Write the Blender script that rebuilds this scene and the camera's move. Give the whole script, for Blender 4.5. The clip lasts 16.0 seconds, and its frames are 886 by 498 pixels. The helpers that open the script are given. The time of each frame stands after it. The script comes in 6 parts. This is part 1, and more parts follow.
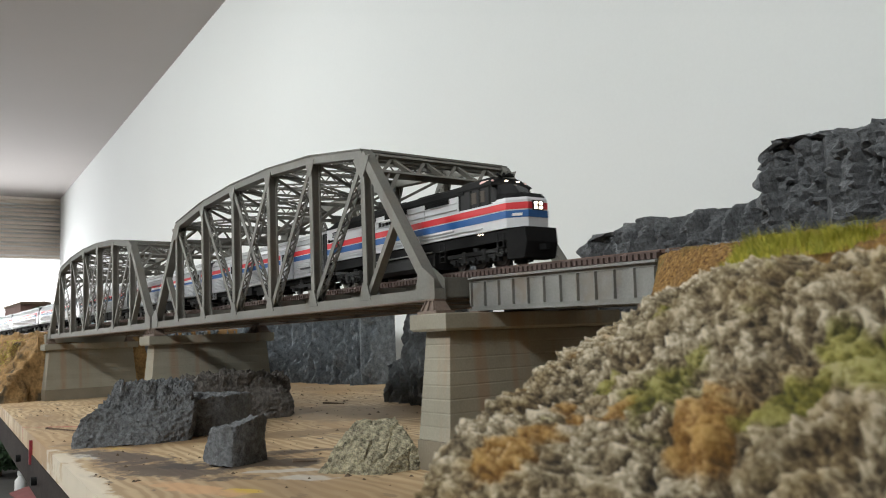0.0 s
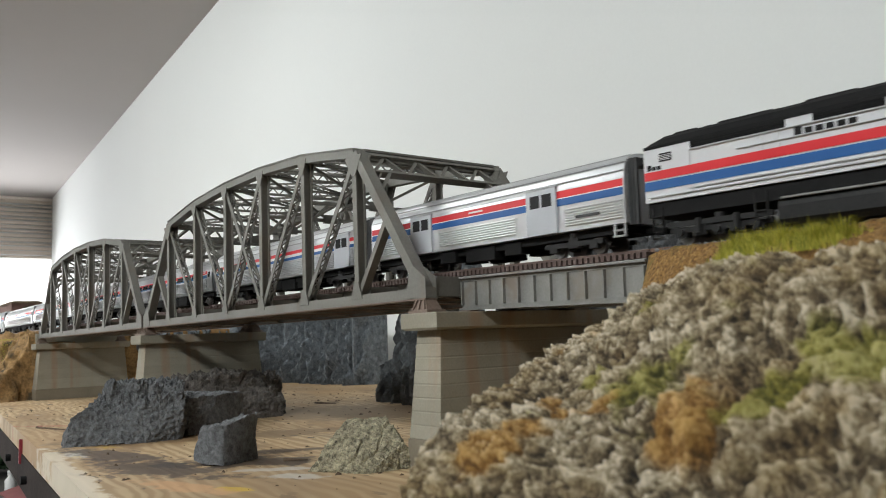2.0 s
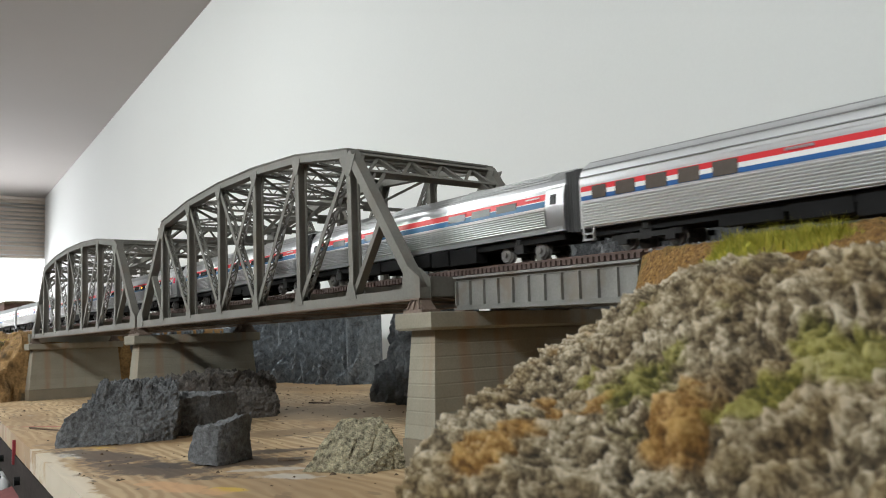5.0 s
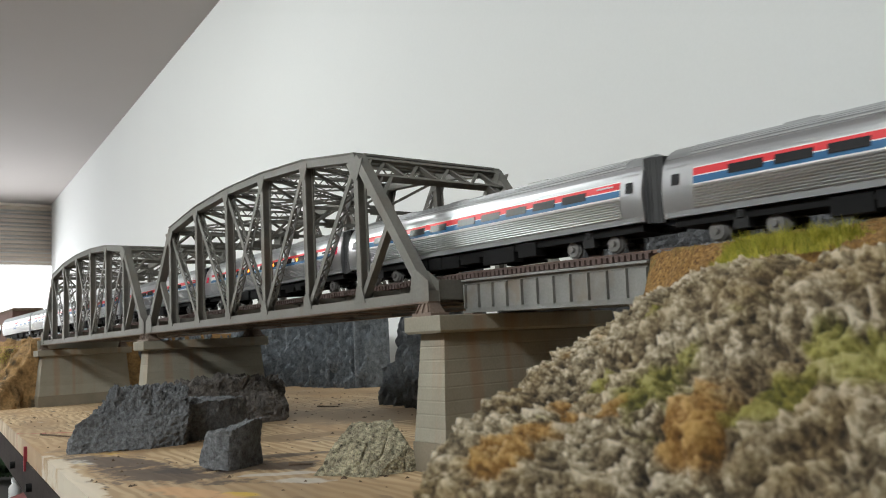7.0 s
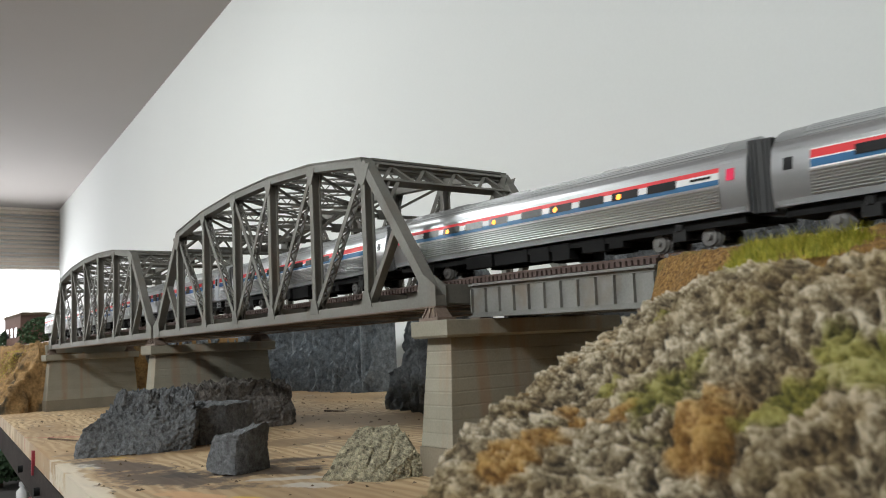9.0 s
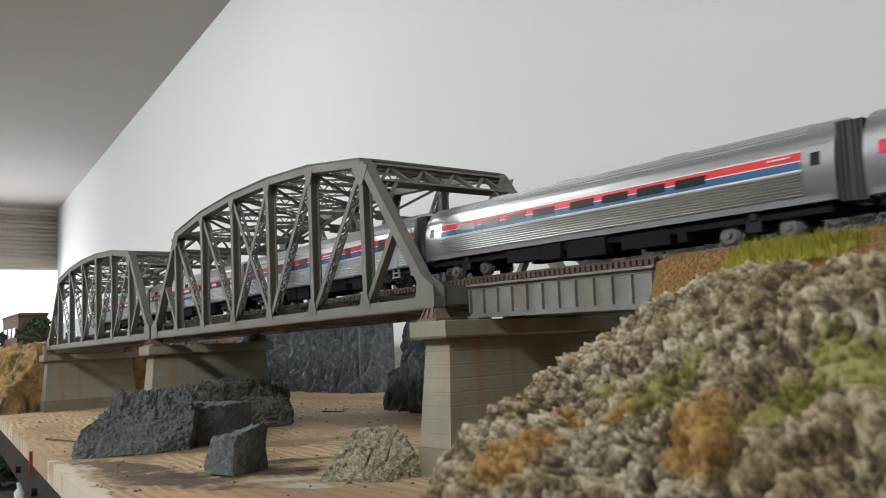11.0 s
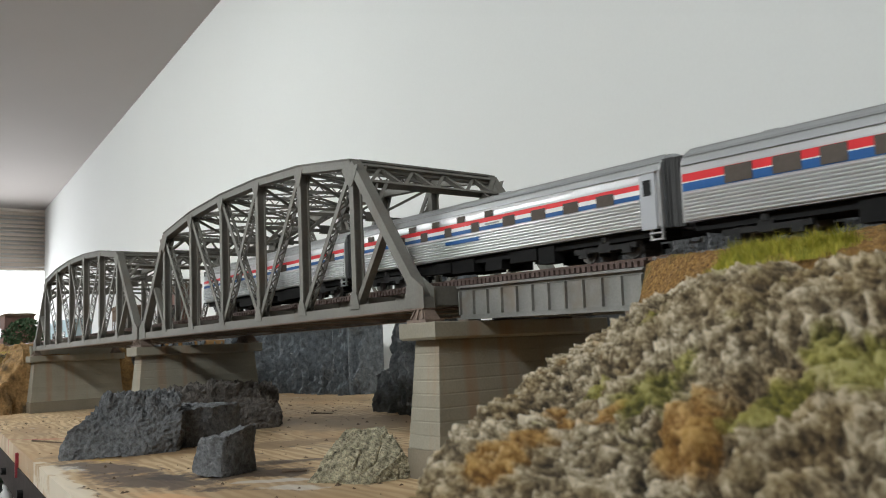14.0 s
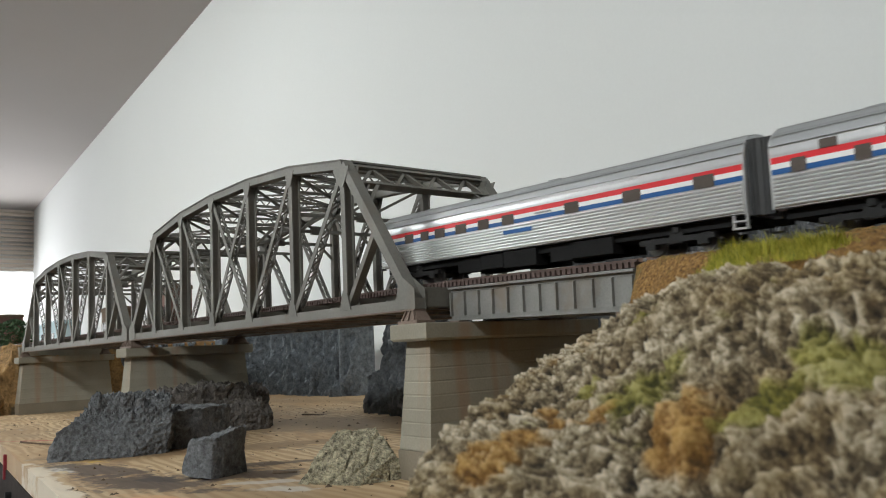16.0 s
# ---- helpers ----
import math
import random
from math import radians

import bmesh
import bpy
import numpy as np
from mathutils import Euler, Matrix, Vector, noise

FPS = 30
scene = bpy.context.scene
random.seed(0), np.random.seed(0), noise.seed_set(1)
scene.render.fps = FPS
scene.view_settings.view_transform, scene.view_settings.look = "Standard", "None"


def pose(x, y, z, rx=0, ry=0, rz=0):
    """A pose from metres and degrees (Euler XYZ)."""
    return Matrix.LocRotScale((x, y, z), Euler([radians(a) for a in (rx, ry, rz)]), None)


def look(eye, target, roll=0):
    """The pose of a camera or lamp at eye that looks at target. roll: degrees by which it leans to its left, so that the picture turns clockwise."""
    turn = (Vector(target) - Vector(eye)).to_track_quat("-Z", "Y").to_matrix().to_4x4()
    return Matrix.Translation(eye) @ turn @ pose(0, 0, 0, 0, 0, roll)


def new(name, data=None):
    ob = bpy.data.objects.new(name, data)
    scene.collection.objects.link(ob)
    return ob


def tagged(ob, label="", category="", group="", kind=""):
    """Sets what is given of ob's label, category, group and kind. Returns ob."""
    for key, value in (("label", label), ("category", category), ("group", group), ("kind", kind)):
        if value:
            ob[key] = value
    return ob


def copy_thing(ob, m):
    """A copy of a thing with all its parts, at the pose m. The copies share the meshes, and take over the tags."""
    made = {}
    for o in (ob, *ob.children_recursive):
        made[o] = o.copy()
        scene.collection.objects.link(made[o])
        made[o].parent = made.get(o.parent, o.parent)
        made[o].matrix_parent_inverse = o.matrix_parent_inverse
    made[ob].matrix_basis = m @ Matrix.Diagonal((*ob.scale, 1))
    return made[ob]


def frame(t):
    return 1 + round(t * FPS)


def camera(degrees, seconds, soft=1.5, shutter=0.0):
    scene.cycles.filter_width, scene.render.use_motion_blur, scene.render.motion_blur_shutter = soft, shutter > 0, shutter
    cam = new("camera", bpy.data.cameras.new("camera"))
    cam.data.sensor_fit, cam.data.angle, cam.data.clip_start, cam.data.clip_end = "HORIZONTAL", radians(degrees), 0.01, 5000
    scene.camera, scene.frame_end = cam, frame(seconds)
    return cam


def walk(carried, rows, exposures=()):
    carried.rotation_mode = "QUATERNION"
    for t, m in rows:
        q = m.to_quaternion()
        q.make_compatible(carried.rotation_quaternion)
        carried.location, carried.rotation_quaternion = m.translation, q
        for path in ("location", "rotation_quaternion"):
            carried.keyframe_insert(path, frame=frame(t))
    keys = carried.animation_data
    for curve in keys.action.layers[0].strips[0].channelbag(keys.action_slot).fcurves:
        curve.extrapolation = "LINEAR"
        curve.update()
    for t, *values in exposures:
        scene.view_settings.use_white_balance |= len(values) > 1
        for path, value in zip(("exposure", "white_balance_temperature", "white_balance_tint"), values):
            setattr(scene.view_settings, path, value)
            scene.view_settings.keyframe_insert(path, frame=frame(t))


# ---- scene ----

# ------------------------------------------------------------------ camera
cam = camera(56.86, 16.0, soft=1.0, shutter=0.28)
cam.data.dof.use_dof, cam.data.dof.focus_distance, cam.data.dof.aperture_fstop = True, 0.60, 38.0
walk(cam, [
    (0.0, pose(0.4286, -0.3161, -0.0246, 96.111, 2.325, 53.241)),
    (0.5, pose(0.4290, -0.3159, -0.0244, 96.385, 2.364, 53.357)),
    (1.0, pose(0.4293, -0.3154, -0.0253, 96.332, 2.323, 53.061)),
    (1.5, pose(0.4295, -0.3156, -0.0259, 96.205, 2.186, 52.874)),
    (2.0, pose(0.4302, -0.3156, -0.0260, 96.172, 2.172, 52.760)),
    (2.5, pose(0.4303, -0.3160, -0.0261, 96.188, 2.066, 52.635)),
    (3.0, pose(0.4302, -0.3156, -0.0263, 96.153, 1.958, 52.555)),
    (3.5, pose(0.4304, -0.3157, -0.0260, 96.168, 2.006, 52.403)),
    (4.0, pose(0.4306, -0.3157, -0.0258, 96.139, 2.095, 52.390)),
    (6.5, pose(0.4308, -0.3181, -0.0253, 96.180, 2.687, 52.540)),
    (7.0, pose(0.4309, -0.3186, -0.0249, 96.267, 2.876, 52.789)),
    (7.5, pose(0.4307, -0.3185, -0.0251, 96.299, 2.820, 52.777)),
    (8.0, pose(0.4306, -0.3186, -0.0254, 96.326, 2.752, 52.766)),
    (8.5, pose(0.4306, -0.3185, -0.0252, 96.457, 2.783, 52.882)),
    (9.0, pose(0.4307, -0.3187, -0.0249, 96.607, 2.834, 53.245)),
    (11.5, pose(0.4306, -0.3187, -0.0249, 96.665, 2.761, 53.040)),
    (12.0, pose(0.4304, -0.3187, -0.0251, 96.667, 2.684, 52.905)),
    (12.5, pose(0.4306, -0.3190, -0.0248, 96.673, 2.761, 52.859)),
    (13.0, pose(0.4305, -0.3189, -0.0248, 96.703, 2.724, 52.681)),
    (13.5, pose(0.4303, -0.3188, -0.0252, 96.730, 2.695, 52.617)),
    (14.0, pose(0.4302, -0.3187, -0.0252, 96.742, 2.683, 52.375)),
    (14.5, pose(0.4303, -0.3190, -0.0255, 96.759, 2.647, 52.262)),
    (15.0, pose(0.4301, -0.3186, -0.0256, 96.797, 2.636, 51.997)),
    (15.5, pose(0.4303, -0.3190, -0.0255, 96.825, 2.657, 51.856)),
    (16.0, pose(0.4302, -0.3188, -0.0255, 96.822, 2.655, 51.747)),
], exposures=((0.0, -0.06), (4.0, -0.08), (7.0, -0.12), (9.0, -0.14), (12.5, -0.20), (16.0, -0.20)))

# ------------------------------------------------------------------ world and light
world = bpy.data.worlds.new("world")
scene.world = world
world.use_nodes = True
wn = world.node_tree.nodes
sky = wn.new("ShaderNodeTexSky")
sky.sky_type, sky.sun_disc = "NISHITA", False
sky.sun_elevation, sky.sun_rotation = radians(35), radians(-90)
world.node_tree.links.new(sky.outputs[0], wn["Background"].inputs[0])
wn["Background"].inputs[1].default_value = 0.1


def area_lamp(name, m, sx, sy, watts, colour):
    la = bpy.data.lights.new(name, "AREA")
    la.shape, la.size, la.size_y, la.energy, la.color = "RECTANGLE", sx, sy, watts, colour
    ob = new(name, la)
    ob.matrix_world = m
    return ob


# unseen lights on the ceiling in front of the layout, and the window at the room's far end
area_lamp("ceiling_tube_light", look((0.45, -1.55, 1.12), (0.3, -0.2, 0.1)), 1.2, 0.25, 50.0, (0.96, 1.0, 0.98))
# fill light added to brighten the far wall and the blind
area_lamp("ceiling_tube_light", look((-2.6, -1.55, 1.12), (-2.6, -0.2, 0.1)), 1.2, 0.25, 68.0, (0.96, 1.0, 0.98))
area_lamp("ceiling_tube_light", look((-1.4, -0.45, 1.12), (-1.38, -0.44, 0.0)), 1.2, 0.25, 9.0, (0.96, 1.0, 0.98))
area_lamp("window_daylight", look((-6.3, 0.2, 0.05), (0, 0.2, -0.3)), 2.4, 1.0, 60.0, (0.95, 0.98, 1.0))


# ------------------------------------------------------------------ materials
def mat(name, base, rough=0.6, metal=0.0, var=0.25, scale=60.0, fine=600.0, bump=0.3, dist=0.0004, tint=None, blotch=0.0, emit=0.0, spec=0.5):
    """Two scales of colour variation and a fine relief."""
    m = bpy.data.materials.new(name)
    m.use_nodes = True
    n, l = m.node_tree.nodes, m.node_tree.links
    b = n["Principled BSDF"]
    b.inputs["Roughness"].default_value, b.inputs["Metallic"].default_value = rough, metal
    b.inputs["Specular IOR Level"].default_value = spec
    tc = n.new("ShaderNodeTexCoord")
    na, nb = n.new("ShaderNodeTexNoise"), n.new("ShaderNodeTexNoise")
    na.inputs["Scale"].default_value, na.inputs["Detail"].default_value = scale, 5
    nb.inputs["Scale"].default_value, nb.inputs["Detail"].default_value = fine, 3
    info = n.new("ShaderNodeObjectInfo")
    for k in (na, nb):
        l.new(tc.outputs["Object"], k.inputs["Vector"])
    ra = n.new("ShaderNodeValToRGB")
    dark = [c * (1 - var) for c in base]
    light = [min(1, c * (1 + var)) for c in base]
    ra.color_ramp.elements[0].position, ra.color_ramp.elements[1].position = 0.3, 0.7
    ra.color_ramp.elements[0].color, ra.color_ramp.elements[1].color = (*dark, 1), (*light, 1)
    mx = n.new("ShaderNodeMath")
    mx.operation, mx.inputs[1].default_value = "MULTIPLY", 0.6
    l.new(na.outputs["Fac"], mx.inputs[0])
    my = n.new("ShaderNodeMath")
    my.operation, my.inputs[1].default_value = "MULTIPLY_ADD", 0.4
    l.new(nb.outputs["Fac"], my.inputs[0])
    l.new(mx.outputs[0], my.inputs[2])
    l.new(my.outputs[0], ra.inputs[0])
    out = ra.outputs[0]
    if tint:
        nt, rt, mt = n.new("ShaderNodeTexNoise"), n.new("ShaderNodeValToRGB"), n.new("ShaderNodeMix")
        nt.inputs["Scale"].default_value, nt.inputs["Detail"].default_value = scale * 0.45, 4
        l.new(tc.outputs["Object"], nt.inputs["Vector"])
        rt.color_ramp.elements[0].position, rt.color_ramp.elements[1].position = 0.62 - blotch, 0.72 - blotch
        l.new(nt.outputs["Fac"], rt.inputs[0])
        mt.data_type = "RGBA"
        l.new(rt.outputs[0], mt.inputs[0])
        l.new(out, mt.inputs[6])
        mt.inputs[7].default_value = (*tint, 1)
        out = mt.outputs[2]
    hv = n.new("ShaderNodeMix")
    hv.data_type, hv.blend_type = "RGBA", "MULTIPLY"
    hv.inputs[0].default_value = 1.0
    mr = n.new("ShaderNodeMapRange")
    mr.inputs[3].default_value, mr.inputs[4].default_value = 0.93, 1.05
    l.new(info.outputs["Random"], mr.inputs[0])
    l.new(out, hv.inputs[6])
    l.new(mr.outputs[0], hv.inputs[7])
    l.new(hv.outputs[2], b.inputs["Base Color"])
    if bump:
        bp = n.new("ShaderNodeBump")
        bp.inputs["Strength"].default_value, bp.inputs["Distance"].default_value = bump, dist
        l.new(my.outputs[0], bp.inputs["Height"])
        l.new(bp.outputs[0], b.inputs["Normal"])
    if emit:
        l.new(hv.outputs[2], b.inputs["Emission Color"])
        b.inputs["Emission Strength"].default_value = emit
    return m


STEEL = mat("bridge_paint", (0.16, 0.155, 0.138), 0.55, 0, 0.2, 25, 500, 0.15, tint=(0.16, 0.13, 0.10), blotch=-0.02)
RUST = mat("rusty_steel", (0.17, 0.125, 0.10), 0.75, 0, 0.3, 40, 500)
GIRDER = mat("girder_paint", (0.20, 0.20, 0.192), 0.5, 0, 0.22, 60, 700, 0.2, tint=(0.17, 0.145, 0.12), blotch=0.02)
TIE = mat("creosoted_timber", (0.085, 0.055, 0.048), 0.8, 0, 0.35, 120, 900)
RAIL = mat("rail_steel", (0.20, 0.13, 0.10), 0.45, 0.6, 0.25, 90, 900)
CONC = mat("weathered_concrete", (0.275, 0.255, 0.205), 0.85, 0, 0.16, 26, 700, 0.35, tint=(0.29, 0.225, 0.165), blotch=-0.03)


def streaked(m, colour, amount):
    """Upright streaks: faint runs on concrete and steel, crack shade painted on cliffs."""
    n, l = m.node_tree.nodes, m.node_tree.links
    b = n["Principled BSDF"]
    old = b.inputs["Base Color"].links[0].from_socket
    tc, mp, nz, rr, mt = n.new("ShaderNodeTexCoord"), n.new("ShaderNodeMapping"), n.new("ShaderNodeTexNoise"), n.new("ShaderNodeValToRGB"), n.new("ShaderNodeMix")
    mp.inputs["Scale"].default_value = (55, 55, 5)
    nz.inputs["Scale"].default_value, nz.inputs["Detail"].default_value = 1.0, 5
    l.new(tc.outputs["Object"], mp.inputs[0])
    l.new(mp.outputs[0], nz.inputs["Vector"])
    rr.color_ramp.elements[0].position, rr.color_ramp.elements[1].position = 0.55, 0.75
    rr.color_ramp.elements[1].color = (amount, amount, amount, 1)
    l.new(nz.outputs["Fac"], rr.inputs[0])
    mt.data_type = "RGBA"
    l.new(rr.outputs[0], mt.inputs[0])
    l.new(old, mt.inputs[6])
    mt.inputs[7].default_value = (*colour, 1)
    l.new(mt.outputs[2], b.inputs["Base Color"])


def rust_runs(m, places, colour):
    """Rust running down a wall below its bearings: (place across the wall, half width)."""
    n, l = m.node_tree.nodes, m.node_tree.links
    b = n["Principled BSDF"]
    tc, sp, nz = n.new("ShaderNodeTexCoord"), n.new("ShaderNodeSeparateXYZ"), n.new("ShaderNodeTexNoise")
    l.new(tc.outputs["Object"], sp.inputs[0])
    nz.inputs["Scale"].default_value, nz.inputs["Detail"].default_value = 120, 5
    l.new(tc.outputs["Object"], nz.inputs["Vector"])
    for y, half in places:
        old = b.inputs["Base Color"].links[0].from_socket
        ad, ab, mr, mu, mt = n.new("ShaderNodeMath"), n.new("ShaderNodeMath"), n.new("ShaderNodeMapRange"), n.new("ShaderNodeMath"), n.new("ShaderNodeMix")
        ad.operation, ad.inputs[1].default_value = "SUBTRACT", y
        l.new(sp.outputs["Y"], ad.inputs[0])
        ab.operation = "ABSOLUTE"
        l.new(ad.outputs[0], ab.inputs[0])
        mr.inputs[1].default_value, mr.inputs[2].default_value, mr.inputs[3].default_value, mr.inputs[4].default_value = half * 0.2, half, 1.0, 0.0
        l.new(ab.outputs[0], mr.inputs[0])
        mu.operation, mu.use_clamp = "MULTIPLY", True
        l.new(mr.outputs[0], mu.inputs[0])
        l.new(nz.outputs["Fac"], mu.inputs[1])
        mt.data_type = "RGBA"
        l.new(mu.outputs[0], mt.inputs[0])
        l.new(old, mt.inputs[6])
        mt.inputs[7].default_value = (*colour, 1)
        l.new(mt.outputs[2], b.inputs["Base Color"])


streaked(CONC, (0.30, 0.16, 0.09), 0.55)
rust_runs(CONC, ((-0.049, 0.006), (-0.020, 0.004)), (0.28, 0.185, 0.125))
streaked(STEEL, (0.13, 0.085, 0.055), 0.45)
EDGE = mat("dark_edge_board", (0.045, 0.036, 0.033), 0.95, 0, 0.4, 12, 300, spec=0.05)
CONC_DARK = mat("damp_concrete", (0.20, 0.17, 0.125), 0.85, 0, 0.2, 30, 700)
ROCK = mat("painted_grey_rock", (0.125, 0.13, 0.138), 0.9, 0, 0.6, 240, 700, 1.0, 0.0022, tint=(0.20, 0.21, 0.225), blotch=-0.02)
ROCK_BLUE = mat("blue_grey_cliff", (0.15, 0.17, 0.19), 0.9, 0, 0.75, 110, 420, 1.0, 0.003)
ROCK_PILLAR = mat("grey_blue_pillar", (0.15, 0.165, 0.18), 0.9, 0, 0.6, 90, 350, 1.0, 0.003, tint=(0.28, 0.30, 0.32), blotch=0.0)
# dark streaks coloured in for the shade inside the cliff's upright cracks
streaked(ROCK_BLUE, (0.022, 0.026, 0.03), 0.85)
streaked(ROCK_PILLAR, (0.022, 0.026, 0.03), 0.7)
ROCK_BROWN = mat("brown_grey_rock", (0.11, 0.098, 0.09), 0.9, 0, 0.7, 110, 600, 1.0, 0.0025, tint=(0.22, 0.20, 0.185), blotch=-0.02)
ROCK_TAN = mat("tan_speckled_rock", (0.28, 0.255, 0.18), 0.9, 0, 0.95, 260, 1000, 1.0, 0.0012, tint=(0.07, 0.06, 0.04), blotch=-0.02)
BALLAST = mat("grey_ballast", (0.2, 0.2, 0.21), 0.95, 0, 0.5, 350, 900, 1.0, 0.002)
BANK = mat("crumbled_ochre_bank", (0.26, 0.155, 0.062), 0.95, 0, 0.75, 45, 260, 1.0, 0.004, tint=(0.06, 0.045, 0.025), blotch=0.06)
FADED_RED = mat("faded_red_paint", (0.32, 0.035, 0.05), 0.7, 0, 0.3, 120, 700)
EARTH = mat("ochre_earth", (0.34, 0.20, 0.08), 0.95, 0, 0.5, 120, 900, 1.0, 0.0015)
WALL = mat("pale_grey_paint", (0.72, 0.735, 0.73), 0.9, 0, 0.02, 1.5, 200, 0.05)
DARK_WALL = mat("brown_wall_panelling", (0.20, 0.15, 0.11), 0.7, 0, 0.2, 3, 60, 0.2)
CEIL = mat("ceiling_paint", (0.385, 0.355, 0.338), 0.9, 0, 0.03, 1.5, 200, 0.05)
BLIND = mat("beige_blind", (0.66, 0.59, 0.52), 0.8, 0, 0.1, 3, 80, 0.1)
FLOOR = mat("dark_floor", (0.05, 0.046, 0.042), 0.7, 0, 0.3, 6, 90)
GLOW = mat("overexposed_daylight", (1, 1, 1), 0.9, 0, 0.0, 5, 50, 0, emit=2.2)
SILVER = mat("brushed_stainless", (0.66, 0.67, 0.69), 0.33, 0.65, 0.04, 60, 900, 0.05)
ROOF = mat("grey_roof_paint", (0.33, 0.34, 0.35), 0.45, 0.35, 0.05, 60, 900, 0.05)
TUBE_STEEL = mat("polished_stainless", (0.60, 0.61, 0.63), 0.30, 0.9, 0.04, 60, 900, 0.04)
TUBE_ROOF = mat("dull_stainless_roof", (0.40, 0.41, 0.42), 0.42, 0.7, 0.06, 60, 900, 0.05)
TANK = mat("worn_black_castings", (0.012, 0.012, 0.0125), 0.55, 0.0, 0.5, 140, 900, 0.3, spec=0.3)
CAB_GLASS = mat("smoked_cab_glass", (0.045, 0.046, 0.048), 0.15, 0, 0.1, 60, 400, 0)
DOOR_SILVER = mat("grey_silver_door_paint", (0.47, 0.49, 0.53), 0.4, 0.25, 0.04, 60, 900, 0.05)
LOCO_SILVER = mat("pale_silver_paint", (0.66, 0.67, 0.70), 0.35, 0.15, 0.04, 60, 900, 0.05)
RED = mat("red_stripe_paint", (0.66, 0.025, 0.035), 0.4, 0, 0.05, 60, 900, 0)
BLUE = mat("blue_stripe_paint", (0.013, 0.095, 0.30), 0.4, 0, 0.05, 60, 900, 0)
TUBE_BLUE = mat("teal_blue_stripe_paint", (0.018, 0.115, 0.26), 0.4, 0, 0.05, 60, 900, 0)
WHITE = mat("white_stripe_paint", (0.8, 0.8, 0.8), 0.4, 0, 0.03, 60, 900, 0)
BLACK = mat("black_underframe_paint", (0.008, 0.008, 0.0085), 0.8, 0, 0.3, 100, 900, 0.2, spec=0.2)
RUBBER = mat("dark_diaphragm", (0.035, 0.036, 0.038), 0.6, 0, 0.2, 100, 900, 0.2)
GLASS = mat("tinted_window_glass", (0.03, 0.03, 0.032), 0.25, 0, 0.1, 60, 400, 0, spec=0.15)
PANE = mat("brown_window_glass", (0.11, 0.095, 0.085), 0.12, 0, 0.15, 60, 400, 0)
WHEEL = mat("worn_wheel_steel", (0.20, 0.195, 0.19), 0.45, 0.5, 0.2, 200, 900, 0.1)
LAMP = mat("lit_headlight", (1.0, 0.86, 0.66), 0.3, 0, 0, 5, 50, 0, emit=4)
AMBER = mat("lit_cabin_lamp", (1.0, 0.30, 0.03), 0.3, 0, 0, 5, 50, 0, emit=4.0)
# faint red glow put into the lit car's door-window glass
RED_GLOW = mat("red_marker_lamp", (0.55, 0.02, 0.07), 0.3, 0, 0, 5, 50, 0, emit=0.5)
PINK = mat("number_board", (0.75, 0.5, 0.47), 0.4, 0, 0.05, 60, 400, 0, emit=0.25)
GREEN = mat("dark_green_foliage", (0.035, 0.07, 0.03), 0.9, 0, 0.5, 120, 700, 1.0, 0.003)
BRICK = mat("faded_red_brick", (0.15, 0.085, 0.07), 0.85, 0, 0.25, 60, 500)
TEAL = mat("teal_plastic", (0.05, 0.16, 0.15), 0.6, 0, 0.3, 20, 200)
MAROON = mat("maroon_cloth", (0.2, 0.06, 0.06), 0.9, 0, 0.2, 30, 300)


